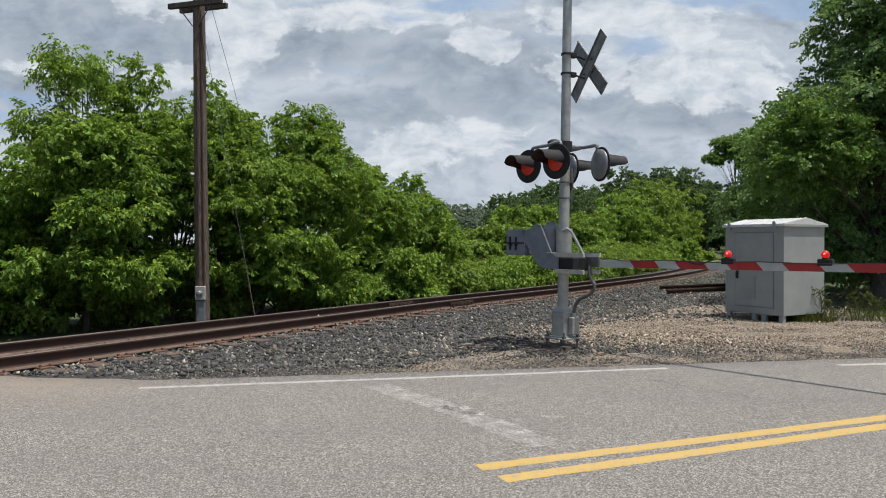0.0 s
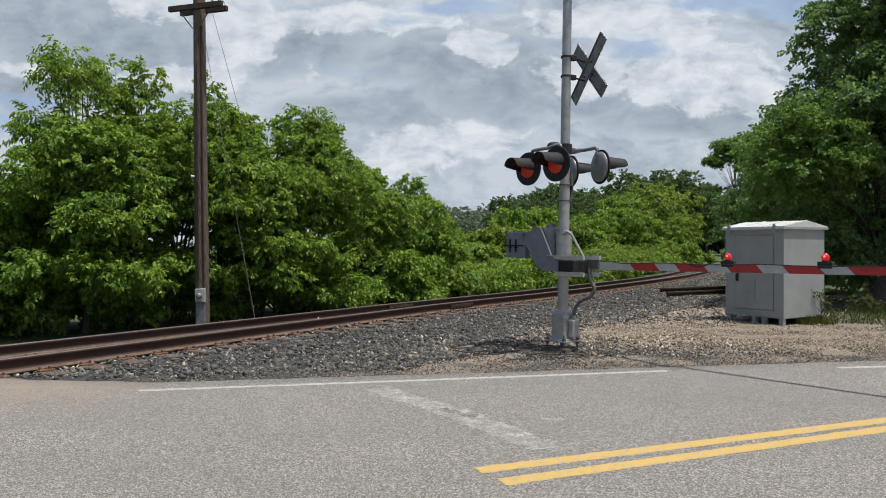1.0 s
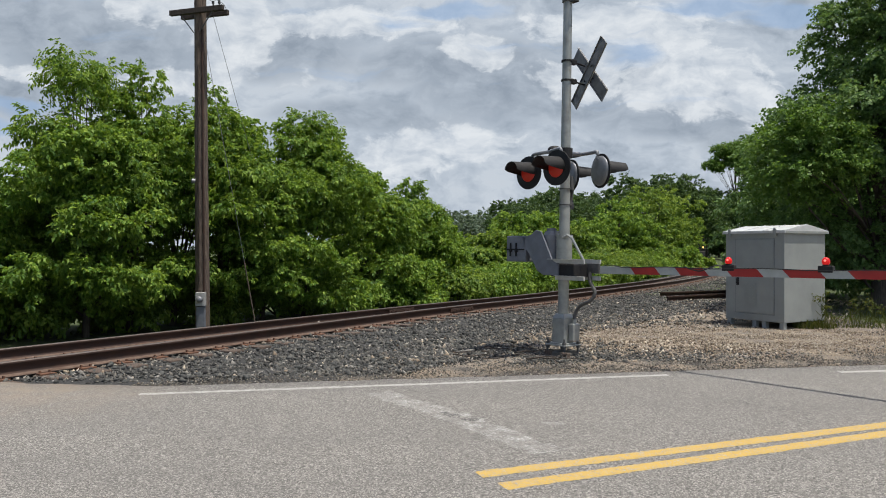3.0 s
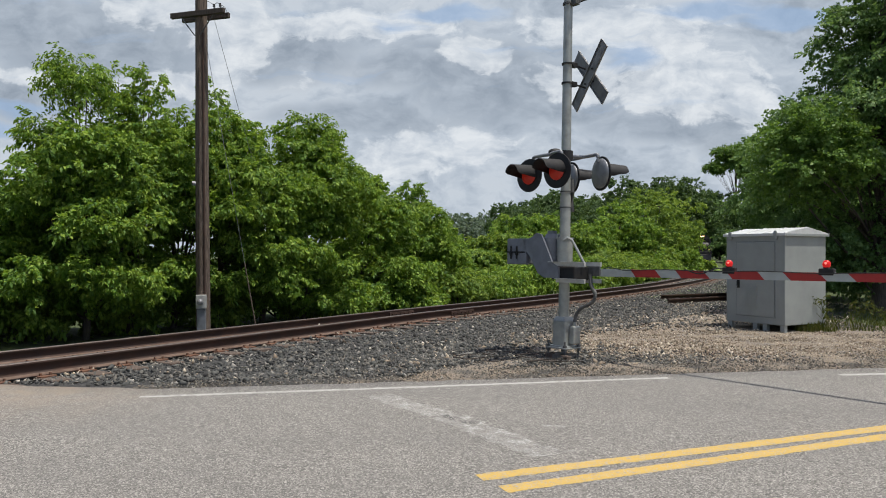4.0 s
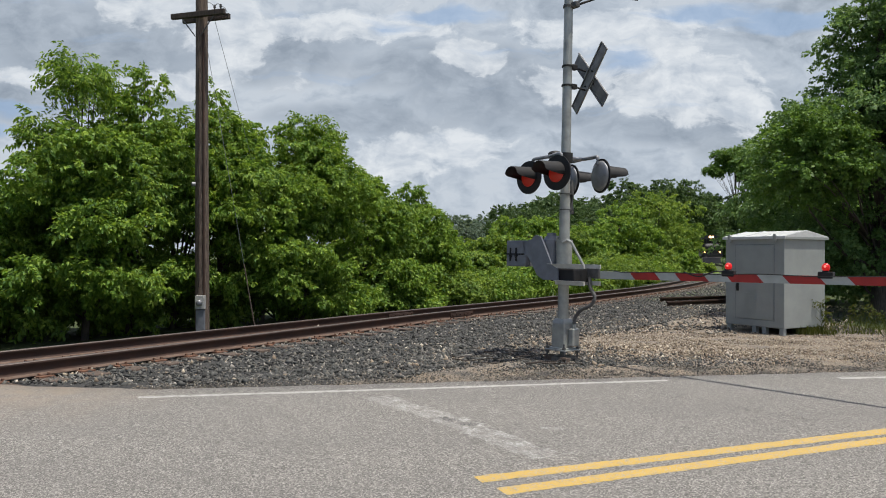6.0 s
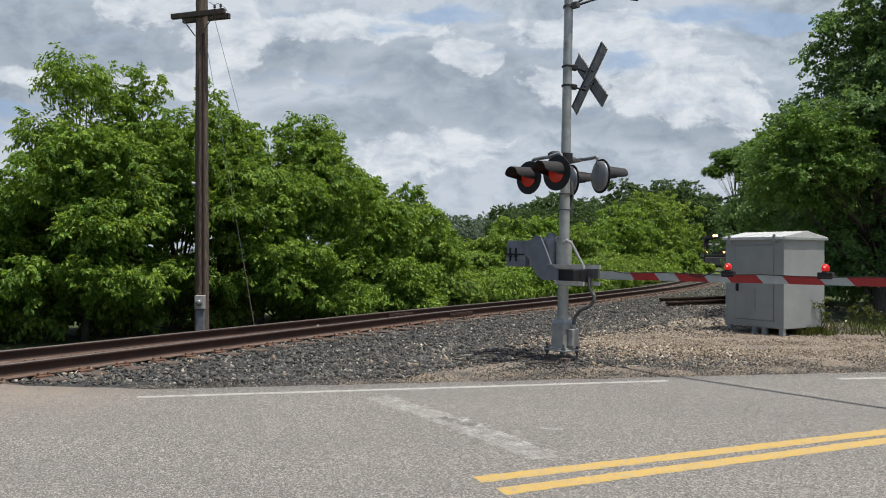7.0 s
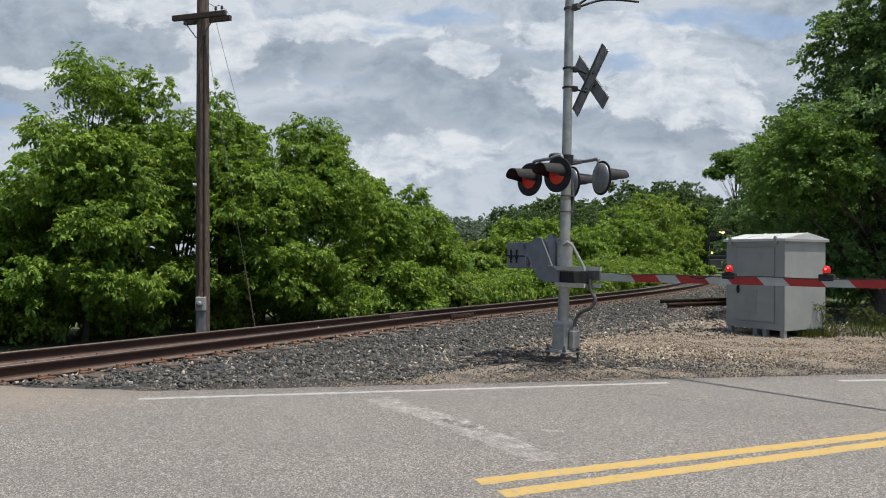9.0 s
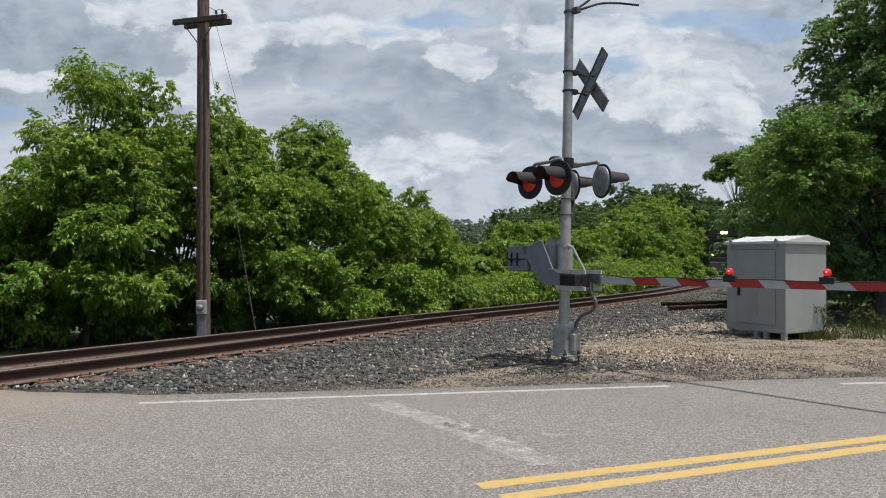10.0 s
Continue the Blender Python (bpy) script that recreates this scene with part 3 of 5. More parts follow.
# ---- crossing signal with gate ----
def build_signal():
    """Local x along the gate arm, y along the road, z up."""
    base = Matrix.Translation((1.73, 10.4, 0.0)) @ Matrix.Rotation(radians(0.8), 4, "Y") @ Matrix.Rotation(math.atan2(-0.77, 0.64), 4, "Z")
    sig = empty("crossing_signal", base, "galvanised railway crossing signal mast with lowered gate arm", "crossing signal")
    bm = B()
    box(bm, -0.16, -0.16, -0.25, 0.16, 0.16, 0.06, 0.02)
    part("foundation", bm, M_DARK_CONCRETE, sig, "dark grey concrete foundation")
    bm = B()
    box(bm, -0.185, -0.18, 0.15, 0.185, 0.18, 0.172, 0.006)
    box(bm, -0.15, -0.145, 0.172, 0.15, 0.145, 0.19, 0.006)
    part("base_plate", bm, M_GALV, sig)
    for x in (-0.155, 0.155):
        for y in (-0.15, 0.15):
            bm = B()
            cyl(bm, (x, y, 0.0), (x, y, 0.255), 0.014, seg=8)
            cyl(bm, (x, y, 0.172), (x, y, 0.205), 0.03, seg=6)
            cyl(bm, (x, y, 0.115), (x, y, 0.148), 0.03, seg=6)
            part("anchor_bolt", bm, M_CONDUIT, sig, "dark threaded anchor bolt with nuts")
    for x, y in ((-0.2, -0.17), (0.12, -0.2)):
        bm = B()
        box(bm, x, y, -0.03, x + 0.13, y + 0.08, 0.07, 0.01)
        part("packing_block", bm, M_TIE, sig, "dark wooden packing block under the base")
    bm = B()
    box(bm, -0.115, -0.11, 0.165, 0.115, 0.11, 0.55, 0.02)
    bmesh.ops.create_cone(bm, cap_ends=True, segments=4, radius1=0.162, radius2=0.11, depth=0.06, matrix=Matrix.Translation((0, 0, 0.575)) @ Matrix.Rotation(radians(45), 4, "Z"))
    ped = part("pedestal", bm, M_GALV, sig)
    for z in (0.26, 0.47):
        for y in (-0.08, 0.08):
            bm = B()
            cyl(bm, (-0.115, y * 0.8, z), (-0.145, y * 0.8, z), 0.018, seg=6)
            part("bolt", bm, M_ALU, ped)
    bm = B()
    box(bm, 0.115, -0.02, 0.22, 0.205, 0.13, 0.47, 0.014)
    cyl(bm, (0.16, 0.06, 0.47), (0.16, 0.06, 0.53), 0.03, seg=10)
    part("junction_box", bm, M_GALV, sig)
    bm = B()
    cyl(bm, (0, 0, 0.55), (0, 0, 2.35), 0.078, 0.076, 24)
    cyl(bm, (0, 0, 2.35), (0, 0, 5.75), 0.071, 0.062, 24)
    part("mast", bm, M_GALV, sig, smooth=True)
    for z in (2.17, 2.40):
        bm = B()
        cyl(bm, (0, 0, z), (0, 0, z + 0.02), 0.084, seg=20)
        part("mast_band", bm, M_CONDUIT, sig, "thin dark steel band", True)
    bm = B()
    tube(bm, [(0.041, 0.096, 2.12), (0.041, 0.096, 2.18), (0.041, 0.096, 2.40), (0.03, 0.08, 2.6)], 0.034, 10)
    part("mast_conduit", bm, M_CONDUIT, sig, "short dark conduit behind the mast", True)
    # mechanism: side plates with counterweights behind, bars that hold the arm in front
    outline = [(0.06, 1.16), (-0.22, 1.16), (-0.34, 1.22), (-0.50, 1.46), (-0.60, 1.56), (-0.64, 1.70), (-0.46, 1.75), (-0.38, 1.81), (-0.28, 1.79), (-0.06, 1.38), (0.06, 1.32)]
    for y in (-0.2, 0.17):
        bm = B()
        plate(bm, outline, y, y + 0.03)
        part("counterweight_plate", bm, M_MECH, sig)
    bm = B()
    for k in range(4):
        box(bm, -0.98, -0.2 + k * 0.1, 1.34 + 0.01 * (k % 2), -0.58, -0.11 + k * 0.1, 1.73, 0.012)
    cw = part("counterweight", bm, M_MECH, sig, "stack of blue-grey counterweight slabs")
    for x in (-0.88, -0.76):
        bm = B()
        cyl(bm, (x, -0.235, 1.5), (x, 0.23, 1.5), 0.018, seg=8)
        part("weight_bolt", bm, M_BLACK, cw)
    bm = B()
    box(bm, -0.97, -0.212, 1.515, -0.6, -0.203, 1.535)
    for x in (-0.90, -0.78):
        box(bm, x, -0.215, 1.42, x + 0.025, -0.204, 1.62)
    part("weight_strap", bm, M_BLACK, cw)
    bm = B()
    cyl(bm, (-0.23, -0.02, 1.2), (-0.23, -0.02, 1.74), 0.135, seg=24)
    cyl(bm, (-0.23, -0.02, 1.74), (-0.23, -0.02, 1.80), 0.12, 0.085, 20)
    cyl(bm, (-0.23, -0.02, 1.80), (-0.23, -0.02, 1.845), 0.07, 0.066, 20)
    mot = part("motor_housing", bm, M_MECH, sig, smooth=True)
    bm = B()
    tube(bm, [(-0.1, -0.06, 1.72), (-0.08, -0.06, 1.79), (-0.03, -0.06, 1.79), (-0.01, -0.06, 1.72)], 0.014, 6)
    part("lifting_eye", bm, M_GALV, mot)
    bm = B()
    cyl(bm, (0.0, 0, 1.36), (0.0, 0, 1.72), 0.115, seg=24)
    cyl(bm, (0.0, 0, 1.72), (0.0, 0, 1.745), 0.125, seg=24)
    part("mast_clamp", bm, M_GALV, sig, smooth=True)
    bm = B()
    box(bm, -0.12, -0.16, 1.14, 0.32, 0.17, 1.33, 0.02)
    part("gear_case", bm, M_BLACK, sig)
    for z in (1.335, 1.10):
        for y in (-0.19, 0.16):
            bm = B()
            box(bm, -0.13 if z > 1.2 else 0.0, y, z, 0.52, y + 0.03, z + 0.06, 0.004)
            box(bm, -0.13 if z > 1.2 else 0.0, y - 0.03 if y < 0 else y + 0.03, z + 0.052, 0.52, y + 0.03 if y < 0 else y, z + 0.06)
            part("support_bar", bm, M_BRIGHT, sig)
    bm = B()
    tube(bm, [(0.06, -0.10, 1.70), (0.12, -0.08, 1.74), (0.18, -0.05, 1.70), (0.36, 0.0, 1.38)], 0.02, 8)
    part("brace", bm, M_GALV, sig)
    # arm
    arm_y = 0.195
    bm = B()
    box(bm, 0.30, arm_y - 0.06, 1.20, 0.52, arm_y - 0.02, 1.34, 0.006)
    part("arm_clamp", bm, M_CONDUIT, sig)
    L0, L1 = 0.42, 6.0

    def half(x):
        return 0.0525 - 0.010 * (x - L0) / (L1 - L0)

    cuts, red = [L0], []
    x = 0.37 + 0.69
    while x < L1 - 0.5:
        cuts += [x, x + 0.39]
        red.append(x)
        x += 0.687
    cuts.append(L1)
    zc = 1.272
    bm = B()
    plate(bm, [(L0, zc - half(L0) + 0.006), (L1 - 0.01, zc - half(L1) + 0.006), (L1 - 0.01, zc + half(L1) - 0.006), (L0, zc + half(L0) - 0.006)], arm_y - 0.022, arm_y + 0.022)
    gate_arm = part("gate_arm", bm, M_ALU, sig, "lowered red and white striped gate arm")
    for a, b in zip(cuts, cuts[1:]):
        isred = a in red
        bm = B()
        sl = 0.045
        ha, hb = half(a), half(b)
        ta, ba = (a - sl if a > L0 else a), (a + sl if a > L0 else a)
        tb, bb = (b - sl if b < L1 else b), (b + sl if b < L1 else b)
        plate(bm, [(ba, zc - ha), (bb, zc - hb), (tb, zc + hb), (ta, zc + ha)], arm_y - 0.03, arm_y + 0.03)
        part("arm_stripe", bm, M_ARM_RED if isred else M_ARM_WHITE, gate_arm, "red reflective arm section" if isred else "white reflective arm section")
    for L in (2.05, 3.17, 5.4):
        x = L + 0.37
        bm = B()
        box(bm, x - 0.075, arm_y - 0.035, zc + 0.015, x + 0.085, arm_y + 0.035, zc + 0.092, 0.01)
        box(bm, x - 0.03, arm_y - 0.025, zc + 0.09, x + 0.03, arm_y + 0.025, zc + 0.105, 0.004)
        hs = part("gate_lamp_base", bm, M_BLACK, sig, "black gate lamp base")
        bm = B()
        bmesh.ops.create_uvsphere(bm, u_segments=20, v_segments=12, radius=0.043, matrix=Matrix.Translation((x, arm_y, zc + 0.138)) @ Matrix.Diagonal((1, 0.85, 1.1, 1)))
        part("gate_lamp", bm, M_GLOW, hs, "lit red gate lamp", True)
        bm = B()
        bmesh.ops.create_uvsphere(bm, u_segments=12, v_segments=8, radius=0.013, matrix=Matrix.Translation((x + 0.004, arm_y - 0.034, zc + 0.148)))
        part("lamp_core", bm, M_CORE, hs, "bright lamp core", True)
    cable = [(0.40, arm_y, 1.20), (0.46, arm_y, 1.27), (0.62, arm_y, 1.345)]
    x = 0.9
    while x < L1 - 0.3:
        cable.append((x, arm_y - 0.034, zc + half(x) - 0.002 + 0.007 * math.sin(x * 5)))
        x += 0.24
    bm = B()
    tube(bm, bend(cable, 3), 0.006, 6)
    part("arm_cable", bm, M_RUBBER, sig, "thin black cable along the arm")
    for (xa, sag) in ((2.05, 0.05),):
        bm = B()
        tube(bm, bend([(xa - 0.2, arm_y - 0.03, zc + 0.06), (xa, arm_y - 0.035, zc + 0.06 - sag), (xa + 0.2, arm_y - 0.03, zc + 0.075), (xa + 0.3, arm_y - 0.03, zc + 0.075)], 5), 0.008, 6)
        part("arm_cable", bm, M_RUBBER, sig)
    bm = B()
    tube(bm, bend([(0.36, 0.14, 1.22), (0.38, 0.13, 1.08), (0.47, 0.12, 0.94), (0.42, 0.1, 0.82), (0.26, 0.08, 0.74), (0.17, 0.065, 0.62), (0.16, 0.06, 0.5)], 6), 0.027, 8)
    part("conduit", bm, M_CONDUIT, sig, "bent grey flexible conduit")
    # the arm lifts slightly towards its tip
    for ob in sig.children:
        if ob.name.split(".")[0] in ("gate_arm", "gate_lamp_base", "arm_cable"):
            ob.matrix_basis = Matrix.Translation((0.5, 0, 1.25)) @ Matrix.Rotation(radians(-0.9), 4, "Y") @ Matrix.Translation((-0.5, 0, -1.272))
    # flashing lights
    made = set(sig.children)
    aims = []
    for face in (-1, 1):
        for sx in (-0.40, 0.355):
            y = -0.38 if face < 0 else 0.37
            z = 2.66
            aim = Matrix.Translation((sx, y, 0)) @ Matrix.Rotation(radians(16 if face < 0 else -3.5), 4, "Z") @ Matrix.Translation((-sx, -y, 0))
            bm = B()
            tube(bm, bend([(0, face * 0.05, 2.93), (0, face * 0.26, 2.93), (sx * 0.5, y - face * 0.07, 2.93), (sx * 0.92, y - face * 0.07, 2.93), (sx, y - face * 0.07, 2.90), (sx, y - face * 0.07, 2.82)], 5), 0.026, 10)
            part("light_bracket", bm, M_ALU, sig, smooth=True)
            bm = B()
            cyl(bm, (sx, y, z), (sx, y - face * 0.015, z), 0.245, seg=40)
            disc = part("background_disc", bm, M_BLACK, sig, "round black backing disc")
            aims.append((disc, aim))
            bm = B()
            if face < 0:
                cyl(bm, (sx, y + 0.015, z), (sx, y + 0.10, z), 0.19, 0.15, 28)
            else:
                bmesh.ops.create_uvsphere(bm, u_segments=28, v_segments=14, radius=0.215, matrix=Matrix.Translation((sx, y - face * 0.02, z)) @ Matrix.Diagonal((1, 0.28, 1, 1)))
            part("light_housing", bm, M_ALU, disc, "domed grey lamp housing", True)
            bm = B()
            bmesh.ops.create_uvsphere(bm, u_segments=28, v_segments=12, radius=0.135, matrix=Matrix.Translation((sx, y + face * 0.01, z)) @ Matrix.Diagonal((1, 0.2, 1, 1)))
            part("lens", bm, M_LENS, disc, "red glass signal lens", True)
            bm = B()
            vs = []
            n = 18
            for k in range(n + 1):
                a = radians(-14 + 208 * k / n)
                ln = 0.37 if 0 <= math.degrees(a) <= 180 else 0.37 * max(0.25, 1 - abs(math.degrees(a) - (0 if a < 1 else 180)) / 18)
                c, s = math.cos(a), math.sin(a)
                vs.append([bm.verts.new((sx + r * c, y + face * d, z + r * s + d * 0.02)) for r, d in ((0.158, 0.0), (0.128, ln), (0.121, ln), (0.151, 0.0))])
            for p, q in zip(vs, vs[1:]):
                for k in range(4):
                    bm.faces.new((p[k], p[(k + 1) % 4], q[(k + 1) % 4], q[k]))
            bm.faces.new(vs[0])
            bm.faces.new(vs[-1][::-1])
            bmesh.ops.recalc_face_normals(bm, faces=bm.faces[:])
            part("hood", bm, M_BLACK, disc, "long black lamp hood" if face < 0 else "long grey lamp hood", True)
    bm = B()
    cyl(bm, (0, 0, 2.86), (0, 0, 3.0), 0.1, seg=20)
    bmesh.ops.create_uvsphere(bm, u_segments=16, v_segments=8, radius=0.1, matrix=Matrix.Translation((0.02, -0.2, 2.97)) @ Matrix.Diagonal((1, 1, 0.5, 1)))
    part("crossarm_hub", bm, M_BLACK, sig, smooth=True)
    # crossbuck, seen from behind
    zc2 = 4.12
    for ang, yy in ((45, 0.36), (-45, 0.385)):
        place = Matrix.Rotation(radians(-12), 4, "Z") @ Matrix.Translation((0.0, 0.0, zc2)) @ Matrix.Rotation(radians(-ang), 4, "Y")
        bm = B()
        box(bm, -0.56, yy, -0.103, 0.56, yy + 0.005, 0.103)
        for e in (-0.103, 0.083):
            box(bm, -0.56, yy - 0.012, e, 0.56, yy + 0.002, e + 0.02, 0.004)
        bmesh.ops.transform(bm, verts=bm.verts[:], matrix=place)
        blade = part("crossbuck_blade", bm, M_BLADE, sig, "bare grey back of a crossbuck blade")
        bm = B()
        box(bm, -0.562, yy + 0.006, -0.106, 0.562, yy + 0.012, 0.106)
        bmesh.ops.transform(bm, verts=bm.verts[:], matrix=place)
        part("sign_face", bm, M_ROOF, blade, "white reflective front of the blade")
        for x in (-0.13, 0.13):
            bm = B()
            cyl(bm, (x, yy - 0.012, 0), (x, yy, 0), 0.014, seg=8)
            bmesh.ops.transform(bm, verts=bm.verts[:], matrix=place)
            part("bolt", bm, M_BLACK, blade)
    for z in (4.25, 3.97):
        bm = B()
        cyl(bm, (0, 0, z), (0, 0, z + 0.025), 0.082, seg=20)
        box(bm, -0.035, 0.06, z - 0.02, 0.035, 0.17, z + 0.05, 0.006)
        tube(bm, [(0, 0.15, z + 0.015), (0, 0.28, z + 0.005), (0, 0.355, z - 0.005)], 0.014, 8)
        part("sign_bracket", bm, M_BLACK, sig)
    # lights and sign stand turned a little on the mast
    for ob in sig.children:
        if ob not in made:
            ob.matrix_basis = Matrix.Rotation(radians(-7 if "crossbuck" in ob.name or "sign" in ob.name else -16), 4, "Z")
    for disc, aim in aims:
        disc.matrix_basis = Matrix.Rotation(radians(-16), 4, "Z") @ aim
    # bracket arms near the top
    bm = B()
    cyl(bm, (0, 0, 5.12), (0, 0, 5.15), 0.08, seg=20)
    box(bm, 0.04, -0.02, 5.10, 0.16, 0.07, 5.18, 0.01)
    part("top_clamp", bm, M_CONDUIT, sig)
    for pts in ([(0.12, 0.05, 5.14), (0.3, 0.3, 5.25), (0.42, 0.55, 5.29), (0.55, 0.9, 5.31)], [(0.12, 0.03, 5.16), (0.22, 0.2, 5.32), (0.26, 0.3, 5.47), (0.28, 0.36, 5.65)]):
        bm = B()
        tube(bm, bend(pts, 6), 0.017, 8)
        part("top_rod", bm, M_BLACK, sig)
    return sig


build_signal()


# ---- signal cabinet ----
def build_cabinet():
    """Local x along the door face away from the near corner, y along the other face."""
    a = radians(60)
    L1, L2 = 1.33, 1.30
    ex, ey = Vector((-math.cos(a), math.sin(a), 0)), Vector((math.sin(a), math.cos(a), 0))
    m = Matrix(((ex.x, -ey.x, 0, 6.52), (ex.y, -ey.y, 0, 13.72), (0, 0, 1, 0), (0, 0, 0, 1)))
    cab = empty("signal_cabinet", m, "pale grey steel railway signal cabinet on short legs", "cabinet")
    bm = B()
    box(bm, 0, 0, 0.13, L1, -L2, 1.87, 0.012)
    part("body", bm, M_CABINET, cab)
    bm = B()
    o, ez = 0.045, 1.86
    pts = [(-o, o, ez), (L1 + o, o, ez), (L1 + o, -L2 - o, ez), (-o, -L2 - o, ez), (-o, o, ez + 0.05), (L1 + o, o, ez + 0.05), (L1 + o, -L2 - o, ez + 0.05), (-o, -L2 - o, ez + 0.05), (-o, -L2 / 2, ez + 0.17), (L1 + o, -L2 / 2, ez + 0.17)]
    v = [bm.verts.new(p) for p in pts]
    for f in ((3, 2, 1, 0), (0, 1, 5, 4), (2, 3, 7, 6), (1, 2, 6, 9, 5), (3, 0, 4, 8, 7), (4, 5, 9, 8), (6, 7, 8, 9)):
        bm.faces.new([v[i] for i in f])
    bmesh.ops.recalc_face_normals(bm, faces=bm.faces[:])
    roof = part("roof", bm, M_ROOF, cab, "low white gabled roof")
    for k in range(4):
        bm = B()
        x0 = -0.02 + k * (L1 + 0.02) / 3
        tube(bm, [(x0, o, ez + 0.055), (x0, -L2 / 2, ez + 0.175), (x0, -L2 - o, ez + 0.055)], 0.006, 6)
        part("roof_seam", bm, M_ROOF, roof)
    bm = B()
    box(bm, -0.05, -0.02 - L2, 1.855, -0.035, 0.02, 1.90)
    box(bm, 0.22, 0.004, 0.28, 1.08, 0.014, 1.74, 0.004)
    door = part("door", bm, M_CABINET, cab)
    bm = B()
    for x0, z0, x1, z1 in ((0.207, 0.265, 0.212, 1.755), (1.085, 0.265, 1.092, 1.755), (0.205, 1.748, 1.092, 1.755), (0.205, 0.262, 1.092, 0.269)):
        box(bm, x0, 0.0, z0, x1, 0.004, z1)
    part("door_gap", bm, M_MECH, door)
    bm = B()
    for k in range(8):
        box(bm, 0.62, 0.024, 0.47 + k * 0.05, 0.84, 0.036, 0.492 + k * 0.05)
    box(bm, 0.60, 0.020, 0.44, 0.86, 0.027, 0.88)
    part("vent", bm, M_CABINET, door, "louvred vent")
    bm = B()
    box(bm, 0.99, 0.024, 0.82, 1.05, 0.034, 0.98, 0.004)
    tube(bm, [(1.02, 0.03, 0.95), (1.02, 0.06, 0.95), (1.02, 0.065, 0.86)], 0.012, 8)
    part("handle", bm, M_BLACK, door, "dark latch handle")
    for x in (0.18, L1 - 0.12):
        bm = B()
        box(bm, x - 0.035, 0.01, 1.80, x + 0.035, 0.052, 1.93, 0.008)
        cyl(bm, (x, 0.03, 1.93), (x, 0.05, 1.93), 0.03, seg=16)
        part("lifting_lug", bm, M_CABINET, cab)
    for x in (0.02, 0.4, 0.62, L1 - 0.12):
        for y in (-0.1, -L2):
            bm = B()
            box(bm, x, y, -0.03, x + 0.09, y + 0.09, 0.13, 0.004)
            part("leg", bm, M_CABINET, cab)
    bm = B()
    box(bm, 0.05, -L2 + 0.02, 0.0, L1 - 0.05, -L2 + 0.2, 0.10, 0.01)
    part("footing", bm, M_CONCRETE, cab, "pale concrete footing block")
    return cab


build_cabinet()


